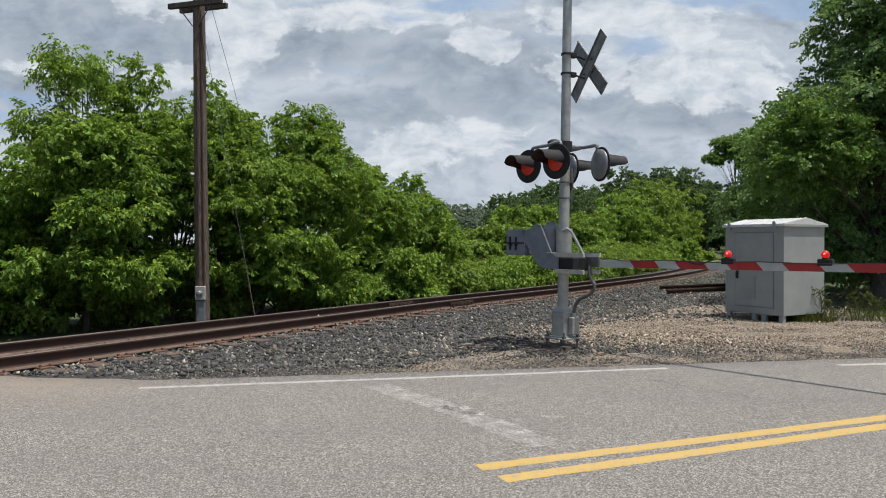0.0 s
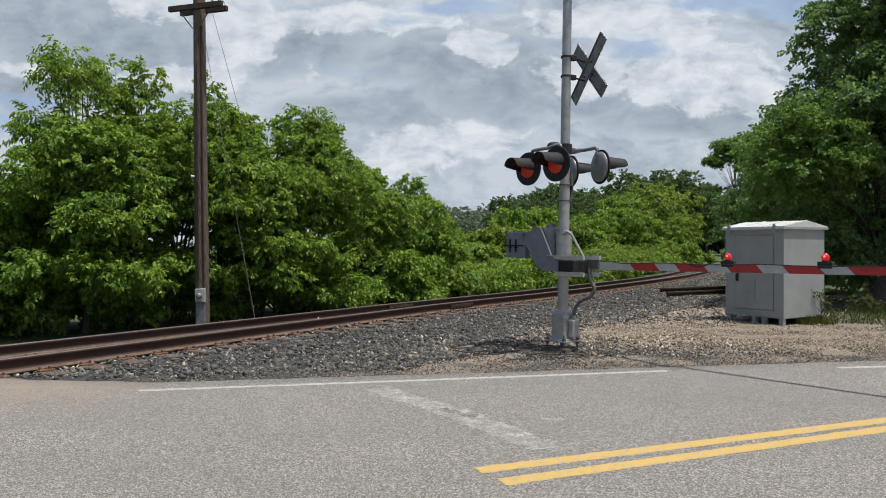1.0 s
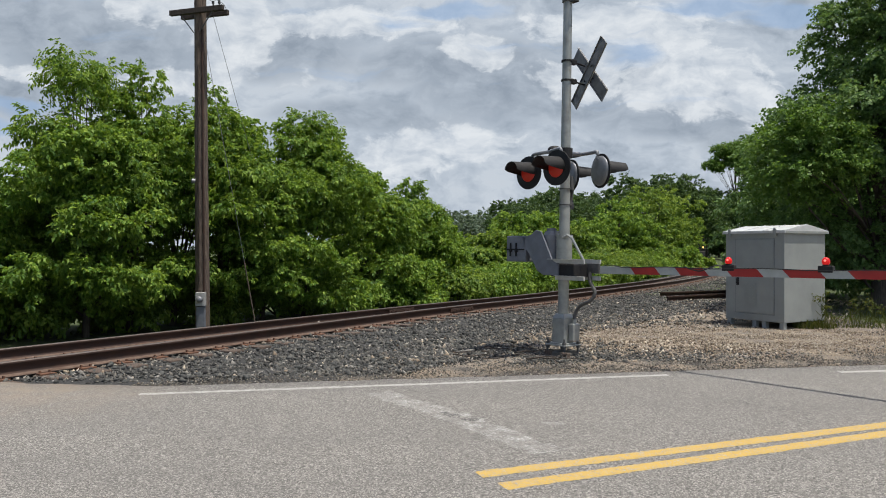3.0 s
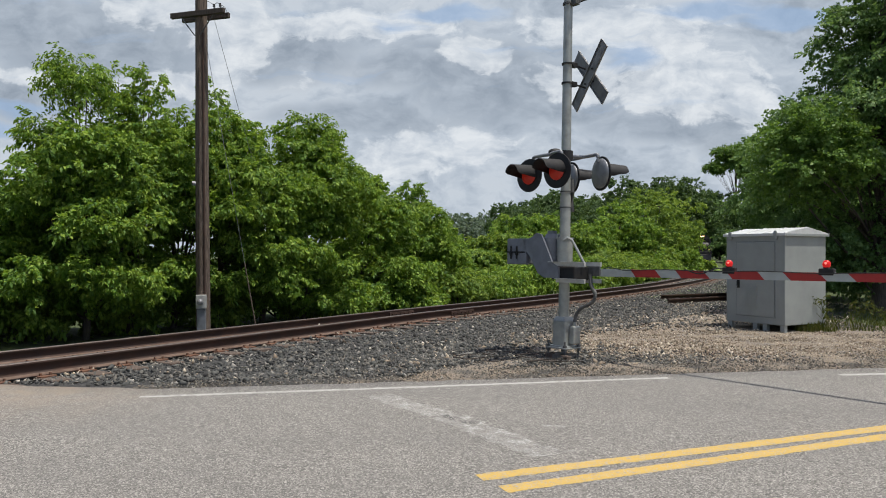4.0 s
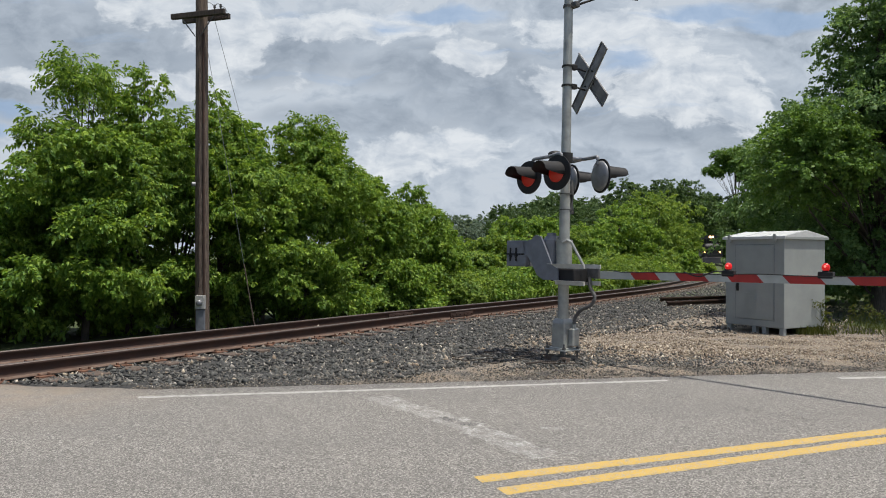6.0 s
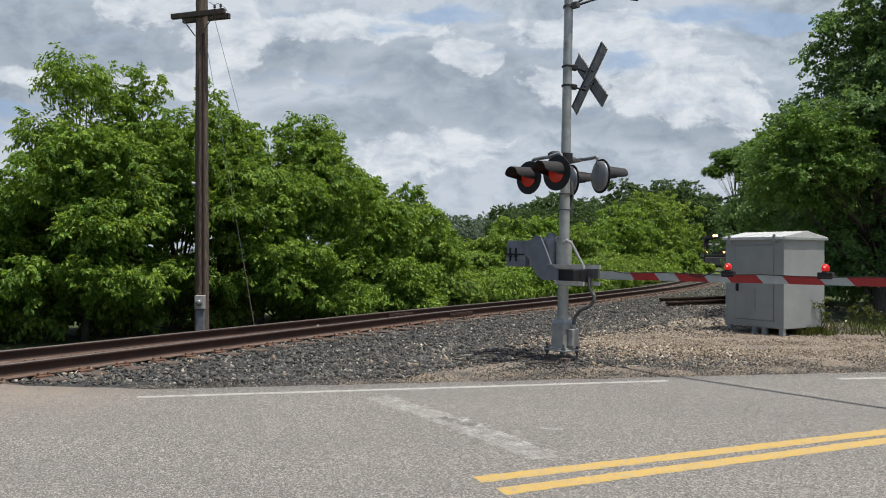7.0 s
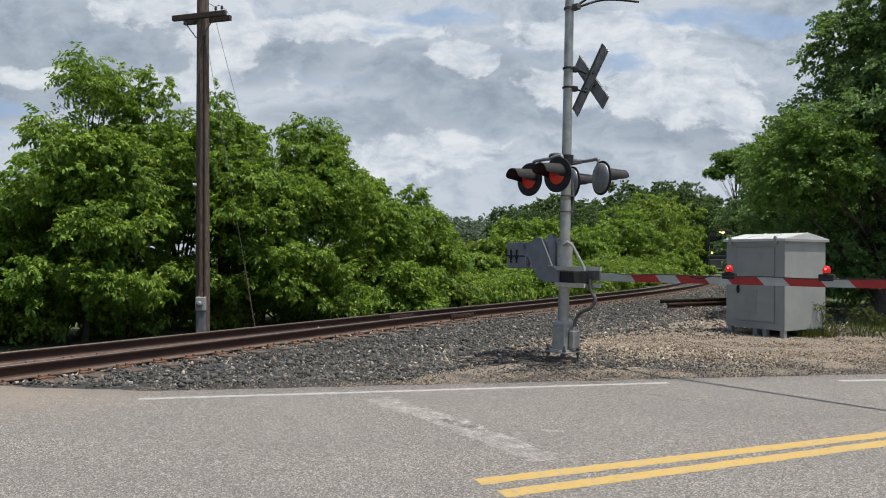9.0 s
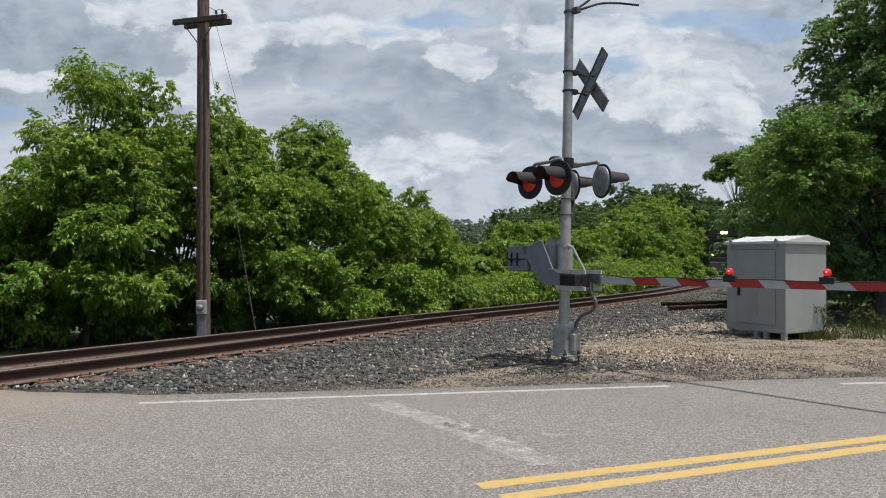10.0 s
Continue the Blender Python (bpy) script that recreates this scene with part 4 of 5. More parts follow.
# ---- utility pole ----
def build_pole():
    px, py = -5.53, 16.5
    gz = float(ground_z(px, py)[0])
    pole = empty("utility_pole", Matrix.Translation((px, py, gz)) @ Matrix.Rotation(radians(-0.55), 4, "Y"), "weathered brown wooden utility pole with crossarm and meter", "utility pole")
    H = 8.2
    bm = B()
    n = 28
    rings = []
    for k in range(24):
        z = -0.3 + (H + 0.3) * k / 23
        r = 0.165 - 0.035 * k / 23
        rings.append([bm.verts.new(((r + 0.006 * noise.noise((math.cos(a) * 6, math.sin(a) * 6, z * 0.4))) * math.cos(a), (r + 0.006 * noise.noise((math.cos(a) * 6, math.sin(a) * 6, z * 0.4))) * math.sin(a), z)) for a in (2 * math.pi * i / n for i in range(n))])
    for p, q in zip(rings, rings[1:]):
        for i in range(n):
            bm.faces.new((p[i], p[(i + 1) % n], q[(i + 1) % n], q[i]))
    bm.faces.new(rings[-1])
    part("shaft", bm, M_POLE, pole, smooth=True)
    turn = Matrix.Rotation(radians(-16), 4, "Z")
    za = 7.435
    for y in (-0.19, 0.13):
        bm = B()
        w = 0.70 if y < 0 else 0.62
        box(bm, -w, y, za - 0.06, w, y + 0.09, za + 0.06, 0.008, turn)
        part("crossarm", bm, M_ARMWOOD, pole, "dark wooden crossarm")
    for sx in (-1, 1):
        bm = B()
        a, b = turn @ Vector((sx * 0.42, -0.15, za - 0.06)), turn @ Vector((sx * 0.07, -0.15, za - 0.50))
        tube(bm, [a, b], 0.013, 6)
        part("arm_brace", bm, M_CONDUIT, pole)
    for sx in (0.34, 0.5):
        bm = B()
        p = turn @ Vector((sx, 0.0, za + 0.06))
        cyl(bm, p, p + Vector((0, 0, 0.1)), 0.012, seg=6)
        cyl(bm, p + Vector((0, 0, 0.1)), p + Vector((0, 0, 0.17)), 0.032, 0.024, 12)
        part("insulator", bm, M_RUBBER, pole, "small dark insulator")
    bm = B()
    tube(bm, [(0.09, -0.15, 0.9), (0.088, -0.145, 4.0), (0.08, -0.13, 7.0)], 0.024, 8)
    part("conduit", bm, M_RAIL, pole, "brown conduit running up the pole")
    bm = B()
    tube(bm, [(-0.02, -0.168, 1.2), (-0.02, -0.155, 4.0), (-0.02, -0.14, 6.2)], 0.012, 6)
    part("ground_wire", bm, M_ARMWOOD, pole)
    bm = B()
    box(bm, -0.075, -0.28, 0.70, 0.14, -0.15, 1.01, 0.012)
    mb = part("meter_box", bm, M_METER, pole, "pale grey electricity meter box")
    bm = B()
    cyl(bm, (0.03, -0.28, 0.85), (0.03, -0.34, 0.85), 0.07, 0.064, 24)
    bmesh.ops.create_uvsphere(bm, u_segments=20, v_segments=10, radius=0.064, matrix=Matrix.Translation((0.03, -0.34, 0.85)) @ Matrix.Diagonal((1, 0.5, 1, 1)))
    part("meter_dial", bm, M_ALU, mb, "round glass-domed meter", True)
    bm = B()
    box(bm, -0.065, -0.25, 0.1, 0.125, -0.15, 0.69, 0.012)
    part("service_box", bm, M_MECH, pole, "grey-blue metal service box")
    for z in (3.55,):
        bm = B()
        cyl(bm, (-0.12, -0.1, z), (-0.19, -0.14, z), 0.05, seg=12)
        part("bracket_knob", bm, M_ALU, pole)
    tip = [turn @ Vector((x, 0.0, za + 0.2)) for x in (0.34, 0.5)]
    for pts in ([(0.06, -0.05, za + 0.34), (0.2, -0.03, za + 0.30), tip[0]], [tip[0], (tip[0] + tip[1]) * 0.5 + Vector((0, 0, 0.05)), tip[1]], [tip[1], tip[1] + Vector((0.1, 0, -0.06)), tip[1] + Vector((0.15, 0, -0.16))]):
        bm = B()
        tube(bm, bend(pts, 5), 0.006, 6)
        part("jumper_wire", bm, M_RUBBER, pole, "thin black jumper wire")
    # guy wires
    for a, b in (((0.33, -0.1, 7.32), (0.95, 2.6, 2.6)), ((0.13, -0.05, 6.75), (1.12, 0.4, 0.12))):
        bm = B()
        tube(bm, [a, b], 0.0055, 6)
        part("guy_wire", bm, M_ALU, pole, "thin steel guy wire")
    bm = B()
    A, Bp = Vector((0.13, -0.05, 6.75)), Vector((1.12, 0.4, 0.12))
    tube(bm, [A.lerp(Bp, 0.76), A.lerp(Bp, 0.995)], 0.014, 8)
    part("guy_guard", bm, M_TIE, pole, "tan guy wire guard")
    return pole


build_pole()


# ---- locomotive ----
def build_locomotive():
    """Local x forwards, z from the rail head up; the nose at x = 0."""
    loco = empty("locomotive", Matrix(), "dark diesel locomotive with lit headlights coming round the bend", "train")
    bm = B()
    box(bm, -19.5, -1.5, 1.15, -0.3, 1.5, 1.55, 0.04)
    part("frame", bm, M_TRAIN, loco)
    bm = B()
    plate(bm, [(-2.6, 1.55), (-0.4, 1.55), (-0.35, 2.7), (-0.8, 3.05), (-2.6, 3.1)], -0.95, 0.95)
    bmesh.ops.bevel(bm, geom=bm.edges[:], offset=0.1, segments=2, affect="EDGES")
    part("nose", bm, M_TRAIN, loco)
    bm = B()
    prof = [(-1.5, 1.55), (1.5, 1.55), (1.52, 3.55), (1.1, 4.15), (0.5, 4.42), (-0.5, 4.42), (-1.1, 4.15), (-1.52, 3.55)]
    a = [bm.verts.new((-2.3, y, z)) for y, z in prof]
    b = [bm.verts.new((-4.9, y, z)) for y, z in prof]
    bm.faces.new(a)
    bm.faces.new(b[::-1])
    for i in range(8):
        bm.faces.new((a[i], b[i], b[(i + 1) % 8], a[(i + 1) % 8]))
    bmesh.ops.recalc_face_normals(bm, faces=bm.faces[:])
    cabm = part("cab", bm, M_TRAIN, loco)
    for y0, y1 in ((-1.3, -0.75), (-0.7, -0.05), (0.05, 0.7), (0.75, 1.3)):
        bm = B()
        box(bm, -2.305, y0, 3.15, -2.28, y1, 3.75, 0.01)
        part("windshield", bm, M_GLASS, cabm, "dark windshield pane")
    bm = B()
    box(bm, -19.0, -0.95, 1.55, -4.9, 0.95, 4.15, 0.12)
    box(bm, -15.5, -1.3, 3.6, -11.5, 1.3, 4.4, 0.08)
    part("hood", bm, M_TRAIN, loco)
    bm = B()
    box(bm, -2.45, -0.32, 4.0, -2.2, 0.32, 4.4, 0.05)
    part("headlight_housing", bm, M_TRAIN, loco)
    for y in (-0.18, 0.18):
        bm = B()
        cyl(bm, (-2.2, y, 4.1), (-2.15, y, 4.1), 0.17, 0.15, 16)
        part("headlight", bm, M_HEAD, loco, "lit warm white headlight")
    for y in (-1.05, 1.05):
        bm = B()
        cyl(bm, (-0.32, y, 1.82), (-0.22, y, 1.82), 0.13, 0.12, 16)
        part("ditch_light", bm, M_DITCH, loco, "lit amber ditch light")
    bm = B()
    plate(bm, [(-0.4, 0.12), (0.1, 0.12), (-0.1, 1.0), (-0.4, 1.15)], -1.35, 1.35)
    part("plow", bm, M_TRAIN, loco)
    for y in (-1.35, 1.35):
        bm = B()
        tube(bm, [(-0.35, y, 1.55), (-0.35, y, 2.55), (-2.2, y, 2.6)], 0.02, 6)
        part("handrail", bm, M_GALV, loco)
    for x in (-3.4, -5.4, -7.4, -13.6, -15.6, -17.6):
        for y in (-0.78, 0.66):
            bm = B()
            cyl(bm, (x, y, 0.5), (x, y + 0.12, 0.5), 0.5, seg=24)
            part("wheel", bm, M_RAIL, loco)
    for x0 in (-8.2, -18.4):
        bm = B()
        box(bm, x0, -1.1, 0.35, x0 + 5.6, 1.1, 1.0, 0.06)
        part("truck", bm, M_TRAIN, loco)
    return loco


loco = build_locomotive()


# ---- loose stones ----
def stones(name, x, y, size, tan, label):
    """One heap of irregular stones resting on the ground."""
    rng = np.random.default_rng(len(x))
    n = len(x)
    octa = np.array([(1, 0, 0), (-1, 0, 0), (0, 1, 0), (0, -1, 0), (0, 0, 1), (0, 0, -1)], float)
    tri = np.array([(0, 2, 4), (2, 1, 4), (1, 3, 4), (3, 0, 4), (2, 0, 5), (1, 2, 5), (3, 1, 5), (0, 3, 5)])
    v = octa[None] * rng.uniform(0.65, 1.25, (n, 6, 1)) + rng.normal(0, 0.22, (n, 6, 3))
    v *= np.stack([rng.uniform(0.7, 1.3, n), rng.uniform(0.55, 1.0, n), rng.uniform(0.3, 0.65, n)], 1)[:, None] * size[:, None, None]
    a, b = rng.uniform(0, 6.28, n), rng.normal(0, 0.75, n)
    ca, sa, cb, sb = np.cos(a), np.sin(a), np.cos(b), np.sin(b)
    X, Y, Z = v[..., 0], v[..., 1], v[..., 2]
    X, Z = X * cb[:, None] + Z * sb[:, None], -X * sb[:, None] + Z * cb[:, None]
    X, Y = X * ca[:, None] - Y * sa[:, None], X * sa[:, None] + Y * ca[:, None]
    z = ground_z(x, y) + size * rng.uniform(0.0, 0.45, n)
    P = np.stack([X + x[:, None], Y + y[:, None], Z + z[:, None]], -1).reshape(-1, 3)
    F = (tri[None] + 6 * np.arange(n)[:, None, None]).reshape(-1, 3)
    ob = raw_ob(name, P, F, [M_STONE])
    at = ob.data.attributes.new("tan", "FLOAT", "POINT")
    at.data.foreach_set("value", np.repeat(tan, 6).astype(np.float32))
    return tagged(ob, label, "gravel", kind="stuff")


def clear_of_cabinet(x, y):
    u, v = (x - 6.52) * -0.5 + (y - 13.72) * 0.866, (x - 6.52) * 0.866 + (y - 13.72) * 0.5
    return ~((u > -0.03) & (u < 1.37) & (v > -0.03) & (v < 1.34))


def build_stones():
    rng = np.random.default_rng(3)
    n = 85000
    s = arc_at_y(6) + (arc_at_y(48) - arc_at_y(6)) * rng.uniform(0, 1, n) ** 1.7
    d = 4.6 - 6.6 * rng.uniform(0, 1, n) ** 1.25
    c = np.stack([np.interp(s, ARC, LINE[:, 0]), np.interp(s, ARC, LINE[:, 1])], 1)
    h = np.stack([np.interp(s + 0.5, ARC, LINE[:, 0]), np.interp(s + 0.5, ARC, LINE[:, 1])], 1) - c
    h /= np.hypot(*h.T)[:, None]
    x, y = c[:, 0] + h[:, 1] * d, c[:, 1] - h[:, 0] * d
    keep = (y > road_edge(x) + 0.25 + 0.25 * rng.uniform(0, 1, n)) & (np.abs(np.abs(d) - 0.7525) > 0.09)
    x, y, d = x[keep], y[keep], d[keep]
    tan = np.clip((np.hypot((x - 4.3) / 2.9, (y - 12.4) / 1.9) < rng.uniform(0.55, 1.2, len(x))) * 1.0 + (rng.uniform(0, 1, len(x)) < 0.07), 0, 1)
    thin = (tan < 0.5) | (rng.uniform(0, 1, len(x)) < 0.35)
    x, y, d, tan = x[thin], y[thin], d[thin], tan[thin]
    rust = np.abs(np.abs(d) - 0.7525) < 0.16
    tan = np.clip(tan + rust * 0.5, 0, 1)
    stones("ballast", x, y, np.clip(0.030 * np.exp(rng.normal(0, 0.33, len(x))), 0.015, 0.065), tan, "loose grey crushed-stone ballast beside the track")
    # larger pale stones dug up round the signal
    n = 75
    x, y = rng.uniform(-0.9, 3.6, n), rng.uniform(9.7, 12.2, n)
    keep = np.hypot(x - 1.73, y - 10.4) > 0.45
    stones("stone", x[keep], y[keep], rng.uniform(0.03, 0.06, keep.sum()), np.ones(keep.sum()), "larger pale tan stones beside the signal")
    n = 9000
    x, y = rng.uniform(3.0, 12.0, n), rng.uniform(14.0, 27.0, n)
    d = off_line(x, y)
    keep = (d > 3.4) & (d < 8.0) & clear_of_cabinet(x, y)
    x, y = x[keep], y[keep]
    stones("ballast", x, y, rng.uniform(0.02, 0.05, len(x)), (rng.uniform(0, 1, len(x)) < 0.35) * 1.0, "loose dark stones between the track and the cabinet")
    n = 64000
    x = rng.uniform(-4.6, 9.0, n)
    y = road_edge(x) + 0.03 - 0.10 * rng.uniform(0, 1, n) ** 6 + rng.uniform(0, 1, n) ** 1.4 * 6.0
    keep = (off_line(x, y) > 2.4) & clear_of_cabinet(x, y)
    x, y = x[keep], y[keep]
    e = y - road_edge(x)
    tan = (np.hypot((x - 5.0) / 3.9, (y - 12.6) / 2.5) < rng.uniform(0.6, 1.15, len(x))) * 1.0
    tan = np.where(e < 0.75, np.clip(rng.normal(0.22, 0.2, len(x)), 0, 0.7), tan)
    coarse = np.hypot((x - 2.2) / 2.6, (y - 11.0) / 1.5) < rng.uniform(0.7, 1.2, len(x))
    size = np.where(e < 0.7, rng.uniform(0.007, 0.019, len(x)), np.where(coarse, 1.0, 0.62) * rng.uniform(0.012, 0.032, len(x)) * rng.uniform(0.6, 1.4, len(x)))
    stones("gravel", x, y, size, tan, "tan and grey gravel on the road shoulder")


build_stones()


def build_twigs():
    """Dry sticks on the gravel round the signal."""
    rng = np.random.default_rng(61)
    for k in range(16):
        x, y = rng.uniform(0.2, 1.9), rng.uniform(9.8, 11.0)
        a, L = rng.normal(0.1, 0.5), rng.uniform(0.2, 0.6)
        bm = B()
        pts = [Vector((L * t * math.cos(a) + rng.normal(0, 0.02), L * t * math.sin(a) + rng.normal(0, 0.02), 0.03 + rng.uniform(0.0, 0.03))) for t in (-0.5, -0.15, 0.2, 0.5)]
        tube(bm, bend(pts, 4), rng.uniform(0.007, 0.014), 6, 0.004)
        ob = mesh_ob("twig", bm, M_ARMWOOD)
        ob.matrix_world = Matrix.Translation((x, y, float(ground_z(x, y)[0])))
        tagged(ob, "dry dark fallen twig lying on the gravel", "twig", "twigs round the signal")


build_twigs()


# ---- foliage ----
def leaf_quads(n, length, width, fold, rng):
    """n leaves at the origin along +x, as 4 points each."""
    q = np.array([(0, 0, 0), (0.45, 0.5, 0.0), (1, 0, 0), (0.45, -0.5, 0.0)])
    q = np.repeat(q[None], n, 0) * np.array([length, width, 1.0])
    s = rng.uniform(0.7, 1.25, n)
    q *= s[:, None, None]
    q[:, [1, 3], 2] += fold * length
    q[:, 2, 2] -= 0.22 * length * rng.uniform(0.4, 1.6, n)
    return q


def turned(v, yaw, pitch, roll):
    """Turn groups of points: roll about x, then pitch up, then yaw."""
    X, Y, Z = v[..., 0], v[..., 1], v[..., 2]
    sh = (-1,) + (1,) * (v.ndim - 2)
    c, s = np.cos(roll).reshape(sh), np.sin(roll).reshape(sh)
    Y, Z = Y * c - Z * s, Y * s + Z * c
    c, s = np.cos(pitch).reshape(sh), np.sin(pitch).reshape(sh)
    X, Z = X * c - Z * s, X * s + Z * c
    c, s = np.cos(yaw).reshape(sh), np.sin(yaw).reshape(sh)
    return np.stack([X * c - Y * s, X * s + Y * c, Z], -1)


def spray(rng, leaves, size, spread, shape):
    """A twig's end with leaves to both sides, along +x, drooping at its tip."""
    t = np.sort(rng.uniform(0.1, 1, leaves))
    q = leaf_quads(leaves, size, size * shape, 0.10, rng)
    side = np.where(np.arange(leaves) % 2, 1.0, -1.0)
    q = turned(q, side * rng.uniform(0.4, 1.3, leaves), rng.normal(-0.62, 0.38, leaves), rng.normal(0, 0.55, leaves))
    p = np.stack([t * spread, side * rng.uniform(0, 0.12, leaves) * spread + rng.normal(0, 0.05, leaves) * spread, -0.25 * spread * t * t + rng.normal(0, 0.06, leaves) * spread], 1)
    return q + p[:, None]


def crown_points(rng, count, rx, ry, rz, lumps):
    """Where sprays sit in a crown: on lumpy shells of many clumps, with gaps between."""
    R = np.array([rx, ry, rz])
    # clumps keep apart from each other: the best of several tries each
    lump = []
    for _ in range(lumps):
        d = rng.normal(size=(8, 3))
        d[:, 2] = np.where(d[:, 2] < -0.7, -d[:, 2], d[:, 2])
        d *= (rng.uniform(0.62, 0.98, 8) / np.linalg.norm(d, axis=1))[:, None]
        d *= R
        lump.append(d[0] if not lump else d[np.argmax(np.min(np.linalg.norm(d[:, None] - np.array(lump)[None], axis=2), axis=1))])
    lump = np.array(lump)
    area = 4.2 * math.pi * (rx * ry * rz) ** (2 / 3)
    lr = math.sqrt(area / lumps) * rng.uniform(0.32, 0.52, lumps)
    w = lr ** 2 / (lr ** 2).sum()
    k = rng.choice(lumps, count, p=w)
    o = rng.normal(size=(count, 3))
    o /= np.linalg.norm(o, axis=1)[:, None]
    o[:, 2] = np.abs(o[:, 2]) * np.where(rng.uniform(0, 1, count) < 0.9, 1, -0.5)
    p = lump[k] * 0.94 + o * np.array([1, 1, 0.72]) * (lr[k] * rng.uniform(0.6, 1.0, count) ** 0.7)[:, None]
    # the shaded leaves inside
    inner = rng.uniform(0, 1, count) < 0.16
    q = rng.normal(size=(count, 3))
    q *= (rng.uniform(0, 1, count) ** 0.4 * 0.7 / np.linalg.norm(q, axis=1))[:, None]
    p = np.where(inner[:, None], q * R, p)
    out = 0.6 * o + 0.4 * p / R
    return p, out


def crown(name, parent, pivot, centre, radii, count, mats, rng, leaves=22, size=0.10, spread=0.42, shape=0.42, lumps=26, label="", limbs=7):
    """One bough: limbs and leaves, turning about its pivot. pivot and centre are in the tree's space."""
    pts, out = crown_points(rng, count, *radii, lumps)
    kinds = [spray(rng, leaves, size, spread, shape) for _ in range(6)]
    pick = rng.integers(0, 6, count)
    T = np.stack(kinds)[pick]
    T = T * rng.uniform(0.75, 1.25, (count, 1, 1, 1))
    yaw = np.arctan2(out[:, 1], out[:, 0]) + rng.normal(0, 0.5, count)
    pitch = np.arctan2(out[:, 2], np.hypot(out[:, 0], out[:, 1])) * 0.6 - 0.28 + rng.normal(0, 0.28, count)
    T = turned(T, yaw, pitch, rng.normal(0, 0.4, count))
    off = np.asarray(centre, float) - np.asarray(pivot, float)
    P = (T + (pts + off)[:, None, None]).reshape(-1, 3)
    n = count * leaves
    base = 4 * np.arange(n)[:, None]
    F = np.concatenate([base + [0, 1, 2], base + [0, 2, 3]], 1).reshape(-1, 3)
    V, Fs, I = [P], [F], [np.zeros(2 * n, int)]
    start = len(P)
    limbs = max(limbs, 0)
    for k in rng.choice(count, min(limbs, count), replace=False):
        tip = pts[k] * 0.9 + off
        mid = tip * 0.5 + rng.normal(0, 0.12, 3) * np.asarray(radii)
        line = np.array([np.zeros(3), mid * 0.55, mid + (tip - mid) * 0.4, tip])
        r0 = 0.012 + 0.018 * max(radii)
        for a, b, ra, rb in zip(line, line[1:], (r0, r0 * 0.7, r0 * 0.45), (r0 * 0.7, r0 * 0.45, r0 * 0.15)):
            w = (b - a) / (np.linalg.norm(b - a) + 1e-9)
            u = np.cross(w, (0.3, 0.9, 0.1))
            u /= np.linalg.norm(u) + 1e-9
            v = np.cross(w, u)
            ring = [np.cos(g) * u + np.sin(g) * v for g in np.arange(5) * 2 * np.pi / 5]
            V.append(np.array([a + q * ra for q in ring] + [b + q * rb for q in ring]))
            f = []
            for i in range(5):
                j = (i + 1) % 5
                f += [(i, j, 5 + j), (i, 5 + j, 5 + i)]
            Fs.append(np.array(f) + start)
            I.append(np.ones(10, int))
            start += 10
    ob = raw_ob(name, np.concatenate(V), np.concatenate(Fs), mats, parent, np.concatenate(I))
    ob.location = pivot
    if label:
        ob["label"] = label
    return ob


def trunk(parent, pts, r0, r1):
    bm = B()
    tube(bm, bend(pts, 5), r0, 10, r1)
    part("trunk", bm, M_BARK, parent, smooth=True)


# the wind: how far boughs lean to the side, as shares of the fullest sway
WIND_T = [0, 0.5, 1, 1.5, 2, 2.5, 3.2, 4, 4.5, 5, 5.5, 6.2, 7, 7.5, 8, 8.5, 9, 9.5, 10]
WIND_L = [0, 0.0, 0.07, 0.25, 0.45, 0.35, 0.2, 0.12, 0.15, 0.35, 0.55, 0.3, 0.05, 0.0, 0.22, 0.55, 0.95, 0.92, 0.85]
WIND_R = [0, -0.35, -0.85, -0.95, -1.0, -0.7, -0.1, 0.3, 0.6, 0.8, 1.0, 0.7, 0.2, -0.15, -0.22, -0.15, -0.28, -0.3, -0.35]
SWAYS = []   # bough, wind, degrees, lag in seconds


def sway(ob, wind, degrees, lag=0.0):
    SWAYS.append((ob, wind, degrees, lag))


def at_view(px, depth):
    """A place by its bearing and depth from the road's near side."""
    return (px - 784) / 1270 * depth


